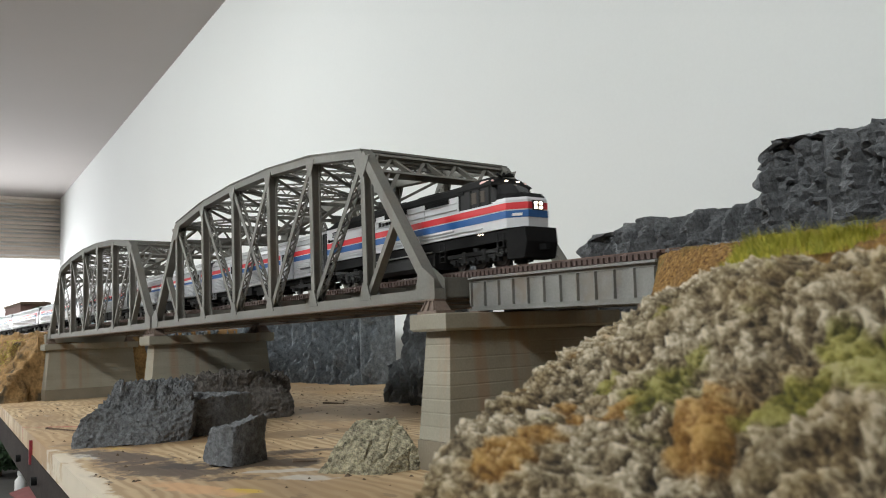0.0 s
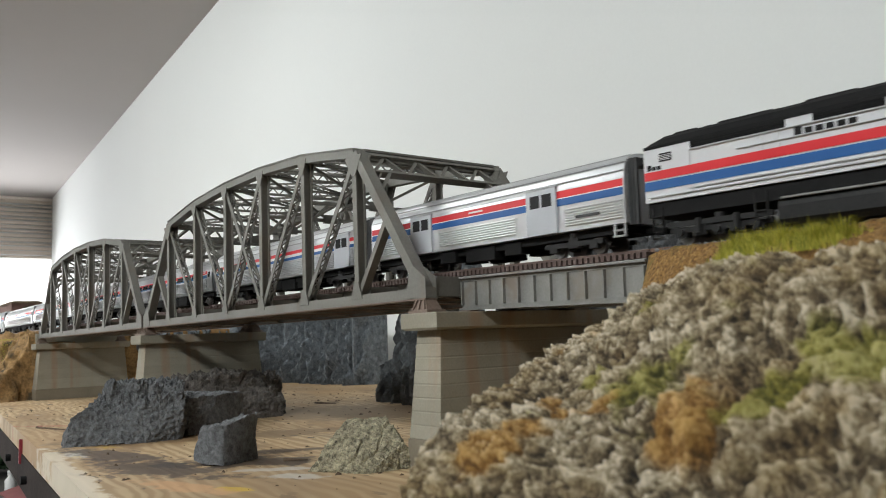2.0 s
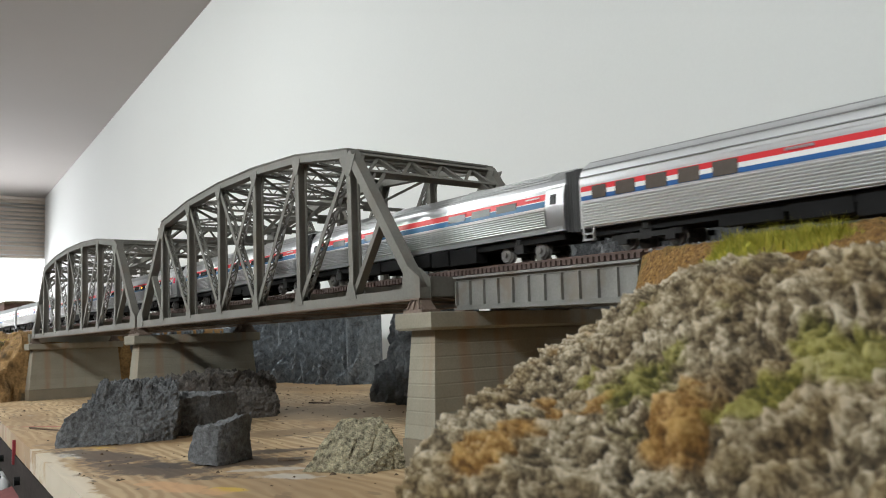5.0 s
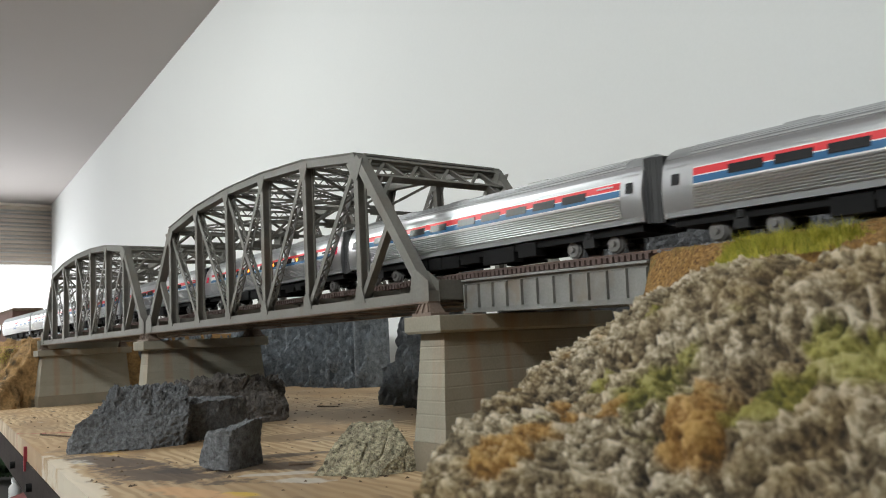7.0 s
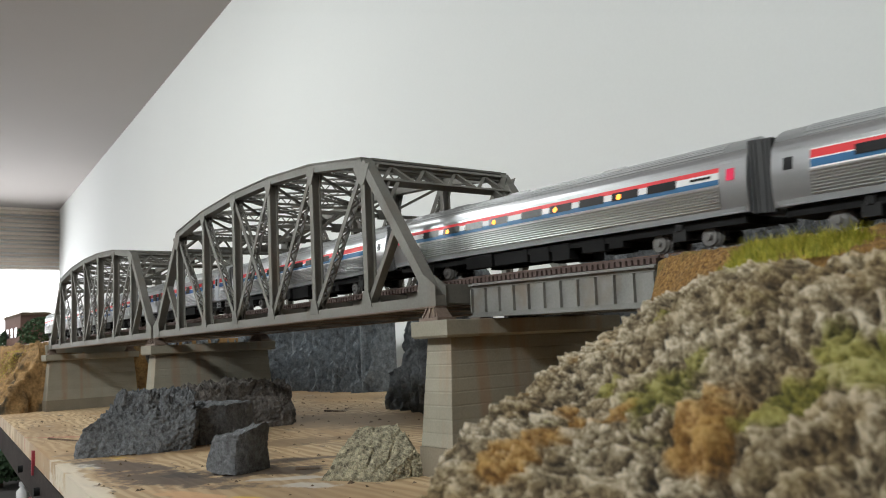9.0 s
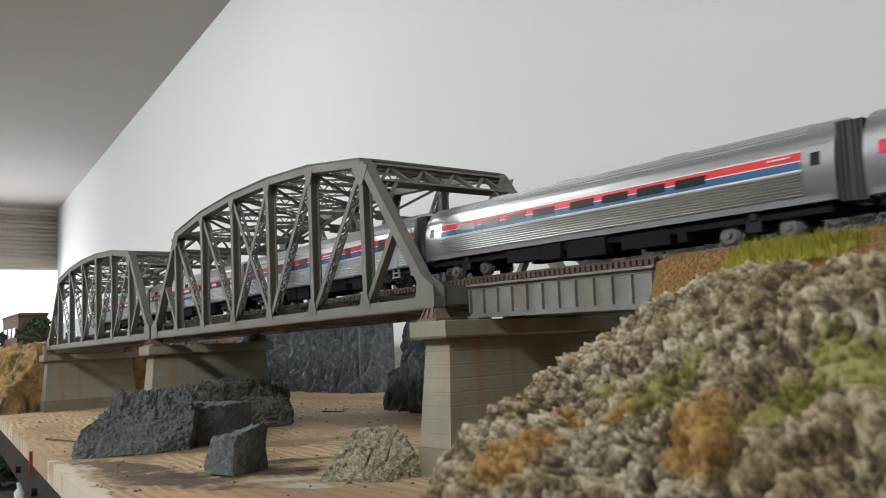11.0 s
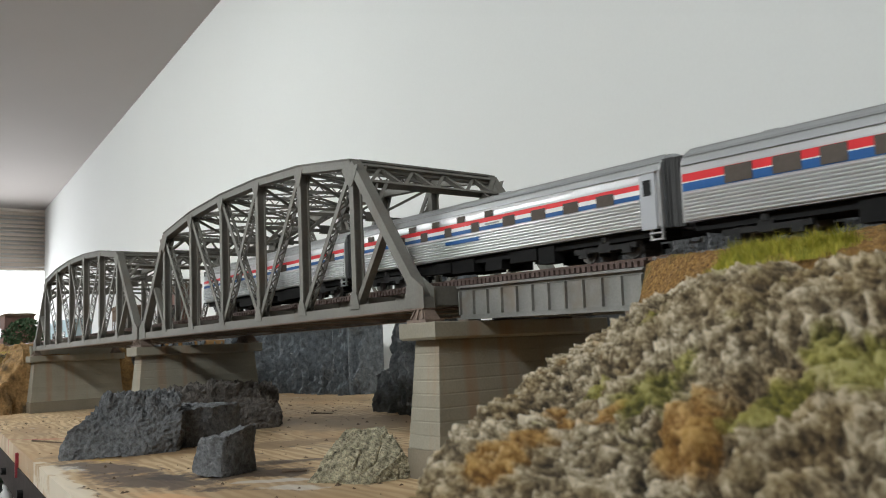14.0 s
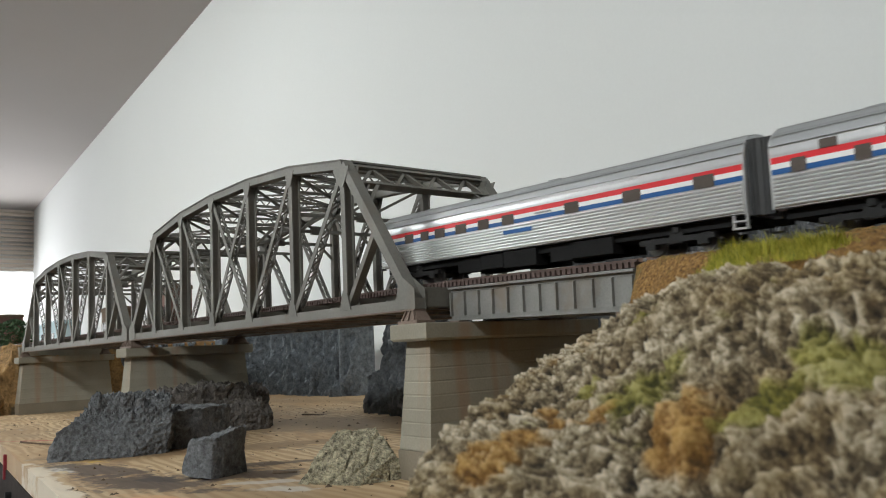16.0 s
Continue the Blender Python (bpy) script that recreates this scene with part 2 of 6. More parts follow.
def wood_mat():
    m = bpy.data.materials.new("bare_plywood")
    m.use_nodes = True
    n, l = m.node_tree.nodes, m.node_tree.links
    b = n["Principled BSDF"]
    b.inputs["Roughness"].default_value = 0.62
    tc, mp = n.new("ShaderNodeTexCoord"), n.new("ShaderNodeMapping")
    mp.inputs["Scale"].default_value = (1.0, 3.2, 1.0)
    mp.inputs["Rotation"].default_value = (0, 0, radians(18))
    wv = n.new("ShaderNodeTexWave")
    wv.wave_type, wv.bands_direction = "BANDS", "Y"
    wv.inputs["Scale"].default_value, wv.inputs["Distortion"].default_value = 11.0, 14.0
    wv.inputs["Detail"].default_value, wv.inputs["Detail Scale"].default_value = 3.0, 0.7
    l.new(tc.outputs["Object"], mp.inputs[0])
    l.new(mp.outputs[0], wv.inputs["Vector"])
    r1 = n.new("ShaderNodeValToRGB")
    e = r1.color_ramp.elements
    e[0].color, e[1].color = (0.40, 0.27, 0.145, 1), (0.60, 0.455, 0.275, 1)
    e[0].position, e[1].position = 0.2, 0.85
    l.new(wv.outputs["Fac"], r1.inputs[0])
    out = r1.outputs[0]
    for scale, lo, hi, colour, seed in ((9, 0.58, 0.66, (0.24, 0.165, 0.10), 3.1), (60, 0.63, 0.67, (0.12, 0.085, 0.06), 8.4), (5, 0.42, 0.62, (0.40, 0.25, 0.12), 5.5),
                                        (9, 0.66, 0.70, (0.58, 0.55, 0.50), 21.7), (14, 0.70, 0.74, (0.62, 0.42, 0.07), 35.2), (3.2, 0.5, 0.75, (0.27, 0.18, 0.10), 14.0)):
        nz, rr, mt, ad = n.new("ShaderNodeTexNoise"), n.new("ShaderNodeValToRGB"), n.new("ShaderNodeMix"), n.new("ShaderNodeMapping")
        ad.inputs["Location"].default_value = (seed, seed * 2, 0)
        ad.inputs["Scale"].default_value = (0.6, 1.6, 1)
        nz.inputs["Scale"].default_value, nz.inputs["Detail"].default_value = scale, 6
        l.new(tc.outputs["Object"], ad.inputs[0])
        l.new(ad.outputs[0], nz.inputs["Vector"])
        rr.color_ramp.elements[0].position, rr.color_ramp.elements[1].position = lo, hi
        l.new(nz.outputs["Fac"], rr.inputs[0])
        mt.data_type = "RGBA"
        l.new(rr.outputs[0], mt.inputs[0])
        l.new(out, mt.inputs[6])
        mt.inputs[7].default_value = (*colour, 1)
        out = mt.outputs[2]
    # spilled paint, and soft shade of rocks and bridge painted in, each with its own ragged outline
    # first, broad spot: the bridge's shade; dark ones by the rocks: stain plus shade
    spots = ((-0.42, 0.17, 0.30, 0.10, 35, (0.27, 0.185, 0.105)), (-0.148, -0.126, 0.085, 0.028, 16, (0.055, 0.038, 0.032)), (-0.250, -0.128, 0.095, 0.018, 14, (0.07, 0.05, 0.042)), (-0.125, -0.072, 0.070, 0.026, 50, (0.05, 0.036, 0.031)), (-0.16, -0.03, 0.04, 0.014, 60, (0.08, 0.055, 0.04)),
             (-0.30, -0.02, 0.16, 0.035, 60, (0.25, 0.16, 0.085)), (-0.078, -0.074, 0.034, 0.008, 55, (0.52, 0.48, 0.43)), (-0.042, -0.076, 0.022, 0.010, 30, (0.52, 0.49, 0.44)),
             (-0.03, -0.123, 0.018, 0.007, 25, (0.60, 0.40, 0.04)), (-0.06, -0.14, 0.05, 0.012, 15, (0.56, 0.33, 0.17)), (-0.585, -0.106, 0.065, 0.005, 37, (0.42, 0.08, 0.07)), (-0.16, -0.178, 0.20, 0.010, -6, (0.70, 0.62, 0.50)))
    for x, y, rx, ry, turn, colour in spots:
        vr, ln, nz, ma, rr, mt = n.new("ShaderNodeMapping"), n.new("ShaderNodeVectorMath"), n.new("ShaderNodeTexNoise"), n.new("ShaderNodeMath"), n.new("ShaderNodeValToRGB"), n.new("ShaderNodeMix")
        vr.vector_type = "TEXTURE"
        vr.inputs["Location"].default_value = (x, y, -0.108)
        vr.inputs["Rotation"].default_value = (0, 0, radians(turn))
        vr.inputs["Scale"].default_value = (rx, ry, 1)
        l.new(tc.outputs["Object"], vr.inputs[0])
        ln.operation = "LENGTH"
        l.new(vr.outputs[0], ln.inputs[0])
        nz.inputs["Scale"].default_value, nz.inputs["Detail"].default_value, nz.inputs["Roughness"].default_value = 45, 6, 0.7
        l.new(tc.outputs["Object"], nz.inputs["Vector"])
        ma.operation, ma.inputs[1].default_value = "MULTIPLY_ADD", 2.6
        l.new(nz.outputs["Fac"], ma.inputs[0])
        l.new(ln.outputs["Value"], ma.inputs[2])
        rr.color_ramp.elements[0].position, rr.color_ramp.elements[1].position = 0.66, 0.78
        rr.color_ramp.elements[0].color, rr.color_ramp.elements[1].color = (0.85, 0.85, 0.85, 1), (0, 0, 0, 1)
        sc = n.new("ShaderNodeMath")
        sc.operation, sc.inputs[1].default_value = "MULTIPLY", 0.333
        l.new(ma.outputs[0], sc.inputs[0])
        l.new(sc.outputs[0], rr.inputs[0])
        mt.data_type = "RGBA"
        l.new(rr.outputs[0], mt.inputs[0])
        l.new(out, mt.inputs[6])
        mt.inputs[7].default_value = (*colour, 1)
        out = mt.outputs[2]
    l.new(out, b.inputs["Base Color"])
    bp = n.new("ShaderNodeBump")
    bp.inputs["Strength"].default_value, bp.inputs["Distance"].default_value = 0.3, 0.0006
    l.new(wv.outputs["Fac"], bp.inputs["Height"])
    l.new(bp.outputs[0], b.inputs["Normal"])
    return m


WOOD = wood_mat()


def scenery_mat():
    """Plaster rock with pale weathered faces, hollows darkened as by shade, ochre and moss patches; earth and grass mat
    further back.
    """
    m = bpy.data.materials.new("painted_plaster_rock")
    m.use_nodes = True
    n, l = m.node_tree.nodes, m.node_tree.links
    b = n["Principled BSDF"]
    b.inputs["Roughness"].default_value = 0.92
    tc = n.new("ShaderNodeTexCoord")

    def noise_fac(scale, detail, off, rough=0.55):
        mp, nz = n.new("ShaderNodeMapping"), n.new("ShaderNodeTexNoise")
        mp.inputs["Location"].default_value = off
        nz.inputs["Scale"].default_value, nz.inputs["Detail"].default_value = scale, detail
        nz.inputs["Roughness"].default_value = rough
        l.new(tc.outputs["Object"], mp.inputs[0])
        l.new(mp.outputs[0], nz.inputs["Vector"])
        return nz.outputs["Fac"]

    def ramp(fac, stops):
        r = n.new("ShaderNodeValToRGB")
        e = r.color_ramp.elements
        while len(e) < len(stops):
            e.new(0.5)
        for k, (p, c) in enumerate(stops):
            e[k].position, e[k].color = p, (*c, 1)
        l.new(fac, r.inputs[0])
        return r.outputs[0]

    def mix(fac, a, bb):
        t = n.new("ShaderNodeMix")
        t.data_type = "RGBA"
        l.new(fac, t.inputs[0])
        l.new(a, t.inputs[6])
        if isinstance(bb, tuple):
            t.inputs[7].default_value = (*bb, 1)
        else:
            l.new(bb, t.inputs[7])
        return t.outputs[2]

    k, w = (0, 0, 0), (1, 1, 1)

    # pale knobs, crevices and hollows darkened by painted shade, with patches of ochre and moss
    def weight(name):
        a = n.new("ShaderNodeAttribute")
        a.attribute_name = name
        return a.outputs["Fac"]

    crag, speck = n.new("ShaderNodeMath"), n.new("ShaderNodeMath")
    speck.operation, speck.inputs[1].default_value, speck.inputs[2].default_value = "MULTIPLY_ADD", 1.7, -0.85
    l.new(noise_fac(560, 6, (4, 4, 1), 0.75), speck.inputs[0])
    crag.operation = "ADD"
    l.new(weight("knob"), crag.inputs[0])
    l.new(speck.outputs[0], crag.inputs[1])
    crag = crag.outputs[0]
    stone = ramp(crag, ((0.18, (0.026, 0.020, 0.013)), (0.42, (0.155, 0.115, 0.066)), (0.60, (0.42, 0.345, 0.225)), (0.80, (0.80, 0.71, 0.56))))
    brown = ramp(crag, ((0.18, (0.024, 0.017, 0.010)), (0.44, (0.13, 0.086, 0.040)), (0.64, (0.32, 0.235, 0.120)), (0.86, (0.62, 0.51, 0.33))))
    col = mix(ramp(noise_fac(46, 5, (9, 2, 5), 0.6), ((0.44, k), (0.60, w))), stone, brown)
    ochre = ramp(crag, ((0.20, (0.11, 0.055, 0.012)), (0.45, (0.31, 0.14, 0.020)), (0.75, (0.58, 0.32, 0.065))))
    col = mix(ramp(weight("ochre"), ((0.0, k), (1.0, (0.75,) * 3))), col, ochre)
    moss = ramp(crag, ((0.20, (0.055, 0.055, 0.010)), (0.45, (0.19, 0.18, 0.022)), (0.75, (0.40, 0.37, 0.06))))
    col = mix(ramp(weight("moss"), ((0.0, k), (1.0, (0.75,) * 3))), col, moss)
    zone, wob, rg = n.new("ShaderNodeAttribute"), n.new("ShaderNodeMath"), n.new("ShaderNodeMapRange")
    zone.attribute_name = "earth"
    wob.operation, wob.inputs[1].default_value = "MULTIPLY_ADD", 1.1
    l.new(noise_fac(70, 5, (0, 3, 3), 0.65), wob.inputs[0])
    l.new(zone.outputs["Fac"], wob.inputs[2])
    rg.inputs[1].default_value, rg.inputs[2].default_value = 0.95, 1.15
    l.new(wob.outputs[0], rg.inputs[0])
    earth = ramp(noise_fac(520, 6, (0, 0, 7), 0.75), ((0.34, (0.07, 0.033, 0.010)), (0.5, (0.26, 0.135, 0.036)), (0.66, (0.46, 0.28, 0.09))))
    turf = ramp(noise_fac(420, 6, (5, 0, 7), 0.75), ((0.34, (0.05, 0.045, 0.010)), (0.66, (0.25, 0.19, 0.05))))
    ground = mix(ramp(noise_fac(34, 4, (7, 7, 7), 0.6), ((0.54, k), (0.64, w))), earth, turf)
    col = mix(rg.outputs[0], col, ground)
    l.new(col, b.inputs["Base Color"])
    bp, b2 = n.new("ShaderNodeBump"), n.new("ShaderNodeBump")
    bp.inputs["Strength"].default_value, bp.inputs["Distance"].default_value = 0.8, 0.0014
    l.new(noise_fac(600, 6, (0, 0, 0), 0.75), bp.inputs["Height"])
    b2.inputs["Strength"].default_value, b2.inputs["Distance"].default_value = 0.7, 0.0012
    l.new(noise_fac(1500, 4, (0, 4, 0), 0.6), b2.inputs["Height"])
    l.new(bp.outputs[0], b2.inputs["Normal"])
    l.new(b2.outputs[0], b.inputs["Normal"])
    return m


SCENERY = scenery_mat()
CHIP = mat("dark_bark_chip", (0.11, 0.075, 0.05), 0.9, 0, 0.4, 90, 500)
PALEBLUE = mat("pale_blue_card", (0.42, 0.55, 0.62), 0.8, 0, 0.1, 20, 300)



# ------------------------------------------------------------------ mesh helpers
def part(name, bm, material, parent=None, label="", smooth=False):
    me = bpy.data.meshes.new(name)
    bm.normal_update()
    bm.to_mesh(me)
    bm.free()
    me.materials.append(material)
    if smooth:
        for p in me.polygons:
            p.use_smooth = True
    ob = new(name, me)
    if parent is not None:
        ob.parent = parent
    if label:
        ob["label"] = label
    return ob


def share(ob, parent, m):
    """Another object on the same mesh, under parent."""
    o = new(ob.name.split(".")[0], ob.data)
    o.parent = parent
    o.matrix_basis = m
    return o


def thing(name, label, category, group="", kind="", at=(0, 0, 0)):
    e = new(name)
    e.empty_display_size = 0.01
    e.location = at
    return tagged(e, label, category, group, kind)


def box(bm, x0, x1, y0, y1, z0, z1):
    v = [bm.verts.new(c) for c in ((x0, y0, z0), (x1, y0, z0), (x1, y1, z0), (x0, y1, z0), (x0, y0, z1), (x1, y0, z1), (x1, y1, z1), (x0, y1, z1))]
    for f in ((3, 2, 1, 0), (4, 5, 6, 7), (0, 1, 5, 4), (1, 2, 6, 5), (2, 3, 7, 6), (3, 0, 4, 7)):
        bm.faces.new([v[i] for i in f])
    return bm


def beam(bm, p, q, w, h, up=(0, 1, 0)):
    """A bar from p to q; w across 'up', h along it."""
    p, q, up = Vector(p), Vector(q), Vector(up)
    d = (q - p).normalized()
    s = d.cross(up).normalized()
    u = s.cross(d).normalized()
    v = [bm.verts.new(c + s * a * w / 2 + u * b * h / 2) for c in (p, q) for a, b in ((-1, -1), (1, -1), (1, 1), (-1, 1))]
    for f in ((0, 1, 2, 3), (7, 6, 5, 4), (0, 4, 5, 1), (1, 5, 6, 2), (2, 6, 7, 3), (3, 7, 4, 0)):
        bm.faces.new([v[i] for i in f])
    return bm


def rod(bm, p, q, r, n=10, r2=None):
    p, q = Vector(p), Vector(q)
    d = (q - p).normalized()
    s = d.orthogonal().normalized()
    u = d.cross(s)
    rings = [[bm.verts.new(c + (s * math.cos(a) + u * math.sin(a)) * rr) for a in [2 * math.pi * k / n for k in range(n)]] for c, rr in ((p, r), (q, r2 or r))]
    for k in range(n):
        bm.faces.new((rings[0][k], rings[0][(k + 1) % n], rings[1][(k + 1) % n], rings[1][k]))
    bm.faces.new(rings[0][::-1])
    bm.faces.new(rings[1])
    return bm


def loft(bm, rings, cap=True):
    vs = [[bm.verts.new(c) for c in r] for r in rings]
    n = len(vs[0])
    for a, b in zip(vs, vs[1:]):
        for k in range(n):
            bm.faces.new((a[k], a[(k + 1) % n], b[(k + 1) % n], b[k]))
    if cap:
        bm.faces.new(vs[0][::-1])
        bm.faces.new(vs[-1])
    bmesh.ops.recalc_face_normals(bm, faces=bm.faces)
    return bm


def plate(bm, pts, y0, y1):
    """A flat plate with outline pts in the xz plane, from y0 to y1."""
    return loft(bm, [[(x, y0, z) for x, z in pts], [(x, y1, z) for x, z in pts]])


def grid_mesh(name, xs, ys, fn, material, smooth=True):
    """A sheet over the plan, its height given by fn(x, y) -> (x, y, z)."""
    verts = [fn(x, y) for y in ys for x in xs]
    nx = len(xs)
    faces = [(j * nx + i, j * nx + i + 1, (j + 1) * nx + i + 1, (j + 1) * nx + i) for j in range(len(ys) - 1) for i in range(nx - 1)]
    me = bpy.data.meshes.new(name)
    me.from_pydata(verts, [], faces)
    me.materials.append(material)
    if smooth:
        for p in me.polygons:
            p.use_smooth = True
    return new(name, me)


def lerp_table(table, v):
    return float(np.interp(v, [a for a, _ in table], [b for _, b in table]))


def B():
    return bmesh.new()


# ------------------------------------------------------------------ the room
TABLE = -0.108


def wall_y(x):
    return 0.577 - 0.0836 * x


def room():
    bm = B()
    loft(bm, [[(3.2, wall_y(3.2), z), (-6.44, wall_y(-6.44), z), (-6.44, wall_y(-6.44) + 0.1, z), (3.2, wall_y(3.2) + 0.1, z)] for z in (-1.2, 1.1755)])
    tagged(part("wall_north", bm, WALL), "pale grey painted backdrop wall behind the layout", "wall", kind="structure")
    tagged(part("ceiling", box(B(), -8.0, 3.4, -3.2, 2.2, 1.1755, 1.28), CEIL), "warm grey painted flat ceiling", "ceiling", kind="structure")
    tagged(part("floor", box(B(), -8.0, 3.4, -3.2, 2.2, -1.3, -1.2), FLOOR), "dark floor of the train room", "floor", kind="structure")
    # unseen walls, coloured dark so that less light bounces back onto the layout
    tagged(part("wall_south", box(B(), -8.0, 3.4, -3.3, -3.2, -1.2, 1.1755), DARK_WALL), "unseen room wall, dark brown to cut bounced light", "wall", kind="structure")
    tagged(part("wall_east", box(B(), 3.3, 3.4, -3.2, 2.2, -1.2, 1.1755), DARK_WALL), "unseen room wall, dark brown to cut bounced light", "wall", kind="structure")
    bm = B()
    box(bm, -6.66, -6.56, -3.2, 2.2, 0.71, 1.1755)
    box(bm, -6.66, -6.56, -3.2, -1.4, -1.2, 0.71)
    box(bm, -6.66, -6.56, 1.6, 2.2, -1.2, 0.71)
    box(bm, -6.66, -6.56, -1.4, 1.6, -1.2, -0.55)
    tagged(part("wall_west", bm, WALL), "end wall with a wide bright window", "wall", kind="structure")
    win = thing("window_1", "wide window glaring white with daylight", "window", kind="structure", at=(-6.6, 0.1, -0.55))
    bm = B()
    for y in (-1.5, -0.02, 1.46):
        box(bm, -0.03, 0.03, y, y + 0.04, 0, 1.26)
    box(bm, -0.03, 0.03, -1.46, -0.02, 0, 0.04)
    box(bm, -0.03, 0.03, 0.02, 1.46, 0, 0.04)
    part("window_frame", bm, WHITE, win)
    tagged(part("backdrop", box(B(), -7.0, -6.95, -2.2, 2.2, -1.2, 1.17), GLOW), "overexposed daylight outside the window", "sky", kind="structure")
    bl = thing("window_blind", "beige slatted blind above the bright window", "blind", at=(-6.5, 0.1, 0.70))
    for k in range(14):
        z = 0.012 + k * 0.033
        bm = B()
        beam(bm, (0, -1.6, z), (0, 1.6, z), 0.034, 0.004, (0.75, 0, 0.65) if k % 3 else (0.5, 0, 0.86))
        part("slat", bm, BLIND, bl)
    part("headrail", box(B(), -0.03, 0.03, -1.6, 1.6, 0.455, 0.4755), BLIND, bl)


room()


def lamp_fitting(x, y):
    e = thing("ceiling_light", "white ceiling fitting added out of view", "light", "ceiling fittings", at=(x, y, 1.1755))
    part("frame", box(B(), -0.65, 0.65, -0.16, 0.16, -0.03, 0), WHITE, e)


lamp_fitting(0.45, -1.55)
# fitting added out of view to go with the fill light
lamp_fitting(-2.6, -1.55)
lamp_fitting(-1.4, -0.45)


# ------------------------------------------------------------------ the bench
def bench():
    e = thing("layout_bench", "bare plywood bench top, stained and splashed with paint", "bench", at=(0, 0, 0))
    front = [(-3.6, 0.165), (-1.11, -0.085), (-0.074, -0.19), (1.6, -0.36), (3.1, -0.36)]
    bm = B()
    ring = [(x, y) for x, y in front] + [(3.1, wall_y(3.1) - 0.004), (-3.6, wall_y(-3.6) - 0.004)]
    loft(bm, [[(x, y, z) for x, y in ring] for z in (TABLE - 0.018, TABLE)])
    part("top", bm, WOOD, e)
    for (xa, ya), (xb, yb) in zip(front, front[1:]):
        d = Vector((xb - xa, yb - ya, 0)).normalized()
        nn = Vector((d.y, -d.x, 0))
        bm = B()
        a, b = Vector((xa, ya, 0)) + nn * 0.001, Vector((xb, yb, 0)) + nn * 0.001
        loft(bm, [[(a.x, a.y, z), (b.x, b.y, z), (b.x - nn.x * 0.018, b.y - nn.y * 0.018, z), (a.x - nn.x * 0.018, a.y - nn.y * 0.018, z)] for z in (TABLE - 0.052, TABLE - 0.0185)])
        part("fascia_board", bm, EDGE, e, "dark edge board of the bench")
    part("red_mark", loft(B(), [[(-0.503, -0.1495, z), (-0.497, -0.1501, z), (-0.497, -0.146, z), (-0.503, -0.146, z)] for z in (TABLE - 0.028, TABLE - 0.004)]), FADED_RED, e, "red paint mark on the edge board")
    for x in (-3.2, -1.6, 0.0, 1.6, 3.0):
        part("leg", box(B(), x - 0.02, x + 0.02, 0.18, 0.22, -1.2, TABLE - 0.0185), WOOD, e)
    for x, y in ((-0.42, -0.1575), (-0.21, -0.179), (-0.135, -0.1865), (-0.62, -0.137)):
        part("bolt", rod(B(), (x, y, TABLE - 0.034), (x - 0.0004, y - 0.005, TABLE - 0.034), 0.004), BLACK, e, "dark bolt head")


bench()


# ------------------------------------------------------------------ near hillside: plaster rock, earth bank and track bed
Z_IN = [(-0.31, -0.112), (-0.25, -0.086), (-0.205, -0.047), (-0.19, -0.034), (-0.172, -0.018), (-0.16, -0.012), (-0.11, -0.0055), (-0.06, 0.0025), (-0.01, 0.009), (0.012, 0.0125), (0.3, 0.0125)]
Z_EDGE = [(-0.31, -0.112), (-0.226, -0.053), (-0.212, -0.0462), (-0.197, -0.0422), (-0.175, -0.036), (-0.146, -0.0318), (-0.122, -0.0272), (-0.075, -0.022), (-0.031, -0.015), (0.0, -0.006), (0.02, 0.0118), (0.3, 0.0125)]


def smooth01(v):
    v = min(1, max(0, v))
    return v * v * (3 - 2 * v)


def edge_x(y):
    return 0.2825 - 0.55 * (y + 0.195) if y < 0.02 else 0.1656


def bank_height(x, y):
    u = x - edge_x(y)
    width = 0.07 if y < -0.02 else 0.07 - 0.06 * smooth01((y + 0.02) / 0.03)
    z = lerp_table(Z_EDGE, y) + (lerp_table(Z_IN, y) - lerp_table(Z_EDGE, y)) * smooth01(u / width)
    if u < 0:
        z -= 5.0 * -u
    return max(z, TABLE - 0.004)


def earth_zone(x, y):
    u = x - edge_x(y)
    rim = lerp_table([(-0.15, 0.062), (-0.125, 0.048), (-0.11, 0.036), (-0.07, 0.022), (-0.03, 0.004), (0.0, -0.02)], y)
    return smooth01((y + 0.146) / 0.022) * smooth01((u - rim) / 0.022)


OCHRE = ((0.3084, -0.2021, 0.007), (0.2986, -0.1885, 0.005), (0.3078, -0.2151, 0.006), (0.3130, -0.2140, 0.005), (0.3227, -0.1950, 0.005), (0.3396, -0.1945, 0.006), (0.3450, -0.2010, 0.007))
MOSS = ((0.3198, -0.1846, 0.005), (0.3266, -0.1900, 0.006), (0.3289, -0.1851, 0.005), (0.3511, -0.1959, 0.0045), (0.3568, -0.1816, 0.004), (0.3656, -0.1845, 0.005), (0.3554, -0.1920, 0.0035), (0.3052, -0.1835, 0.004), (0.3103, -0.1638, 0.004))
PALE = ((0.3650, -0.1900, 0.010), (0.3700, -0.2000, 0.012))
HOLLOWS = ((0.3560, -0.1940, 0.0032, 0.0035), (0.3325, -0.2000, 0.0040, 0.0035), (0.3180, -0.2040, 0.0035, 0.0030), (0.3480, -0.1850, 0.0030, 0.0025))


def patch(spots, x, y):
    return min(1.0, sum(math.exp(-((x - a) ** 2 + (y - b) ** 2) / (r * r)) for a, b, r in spots))


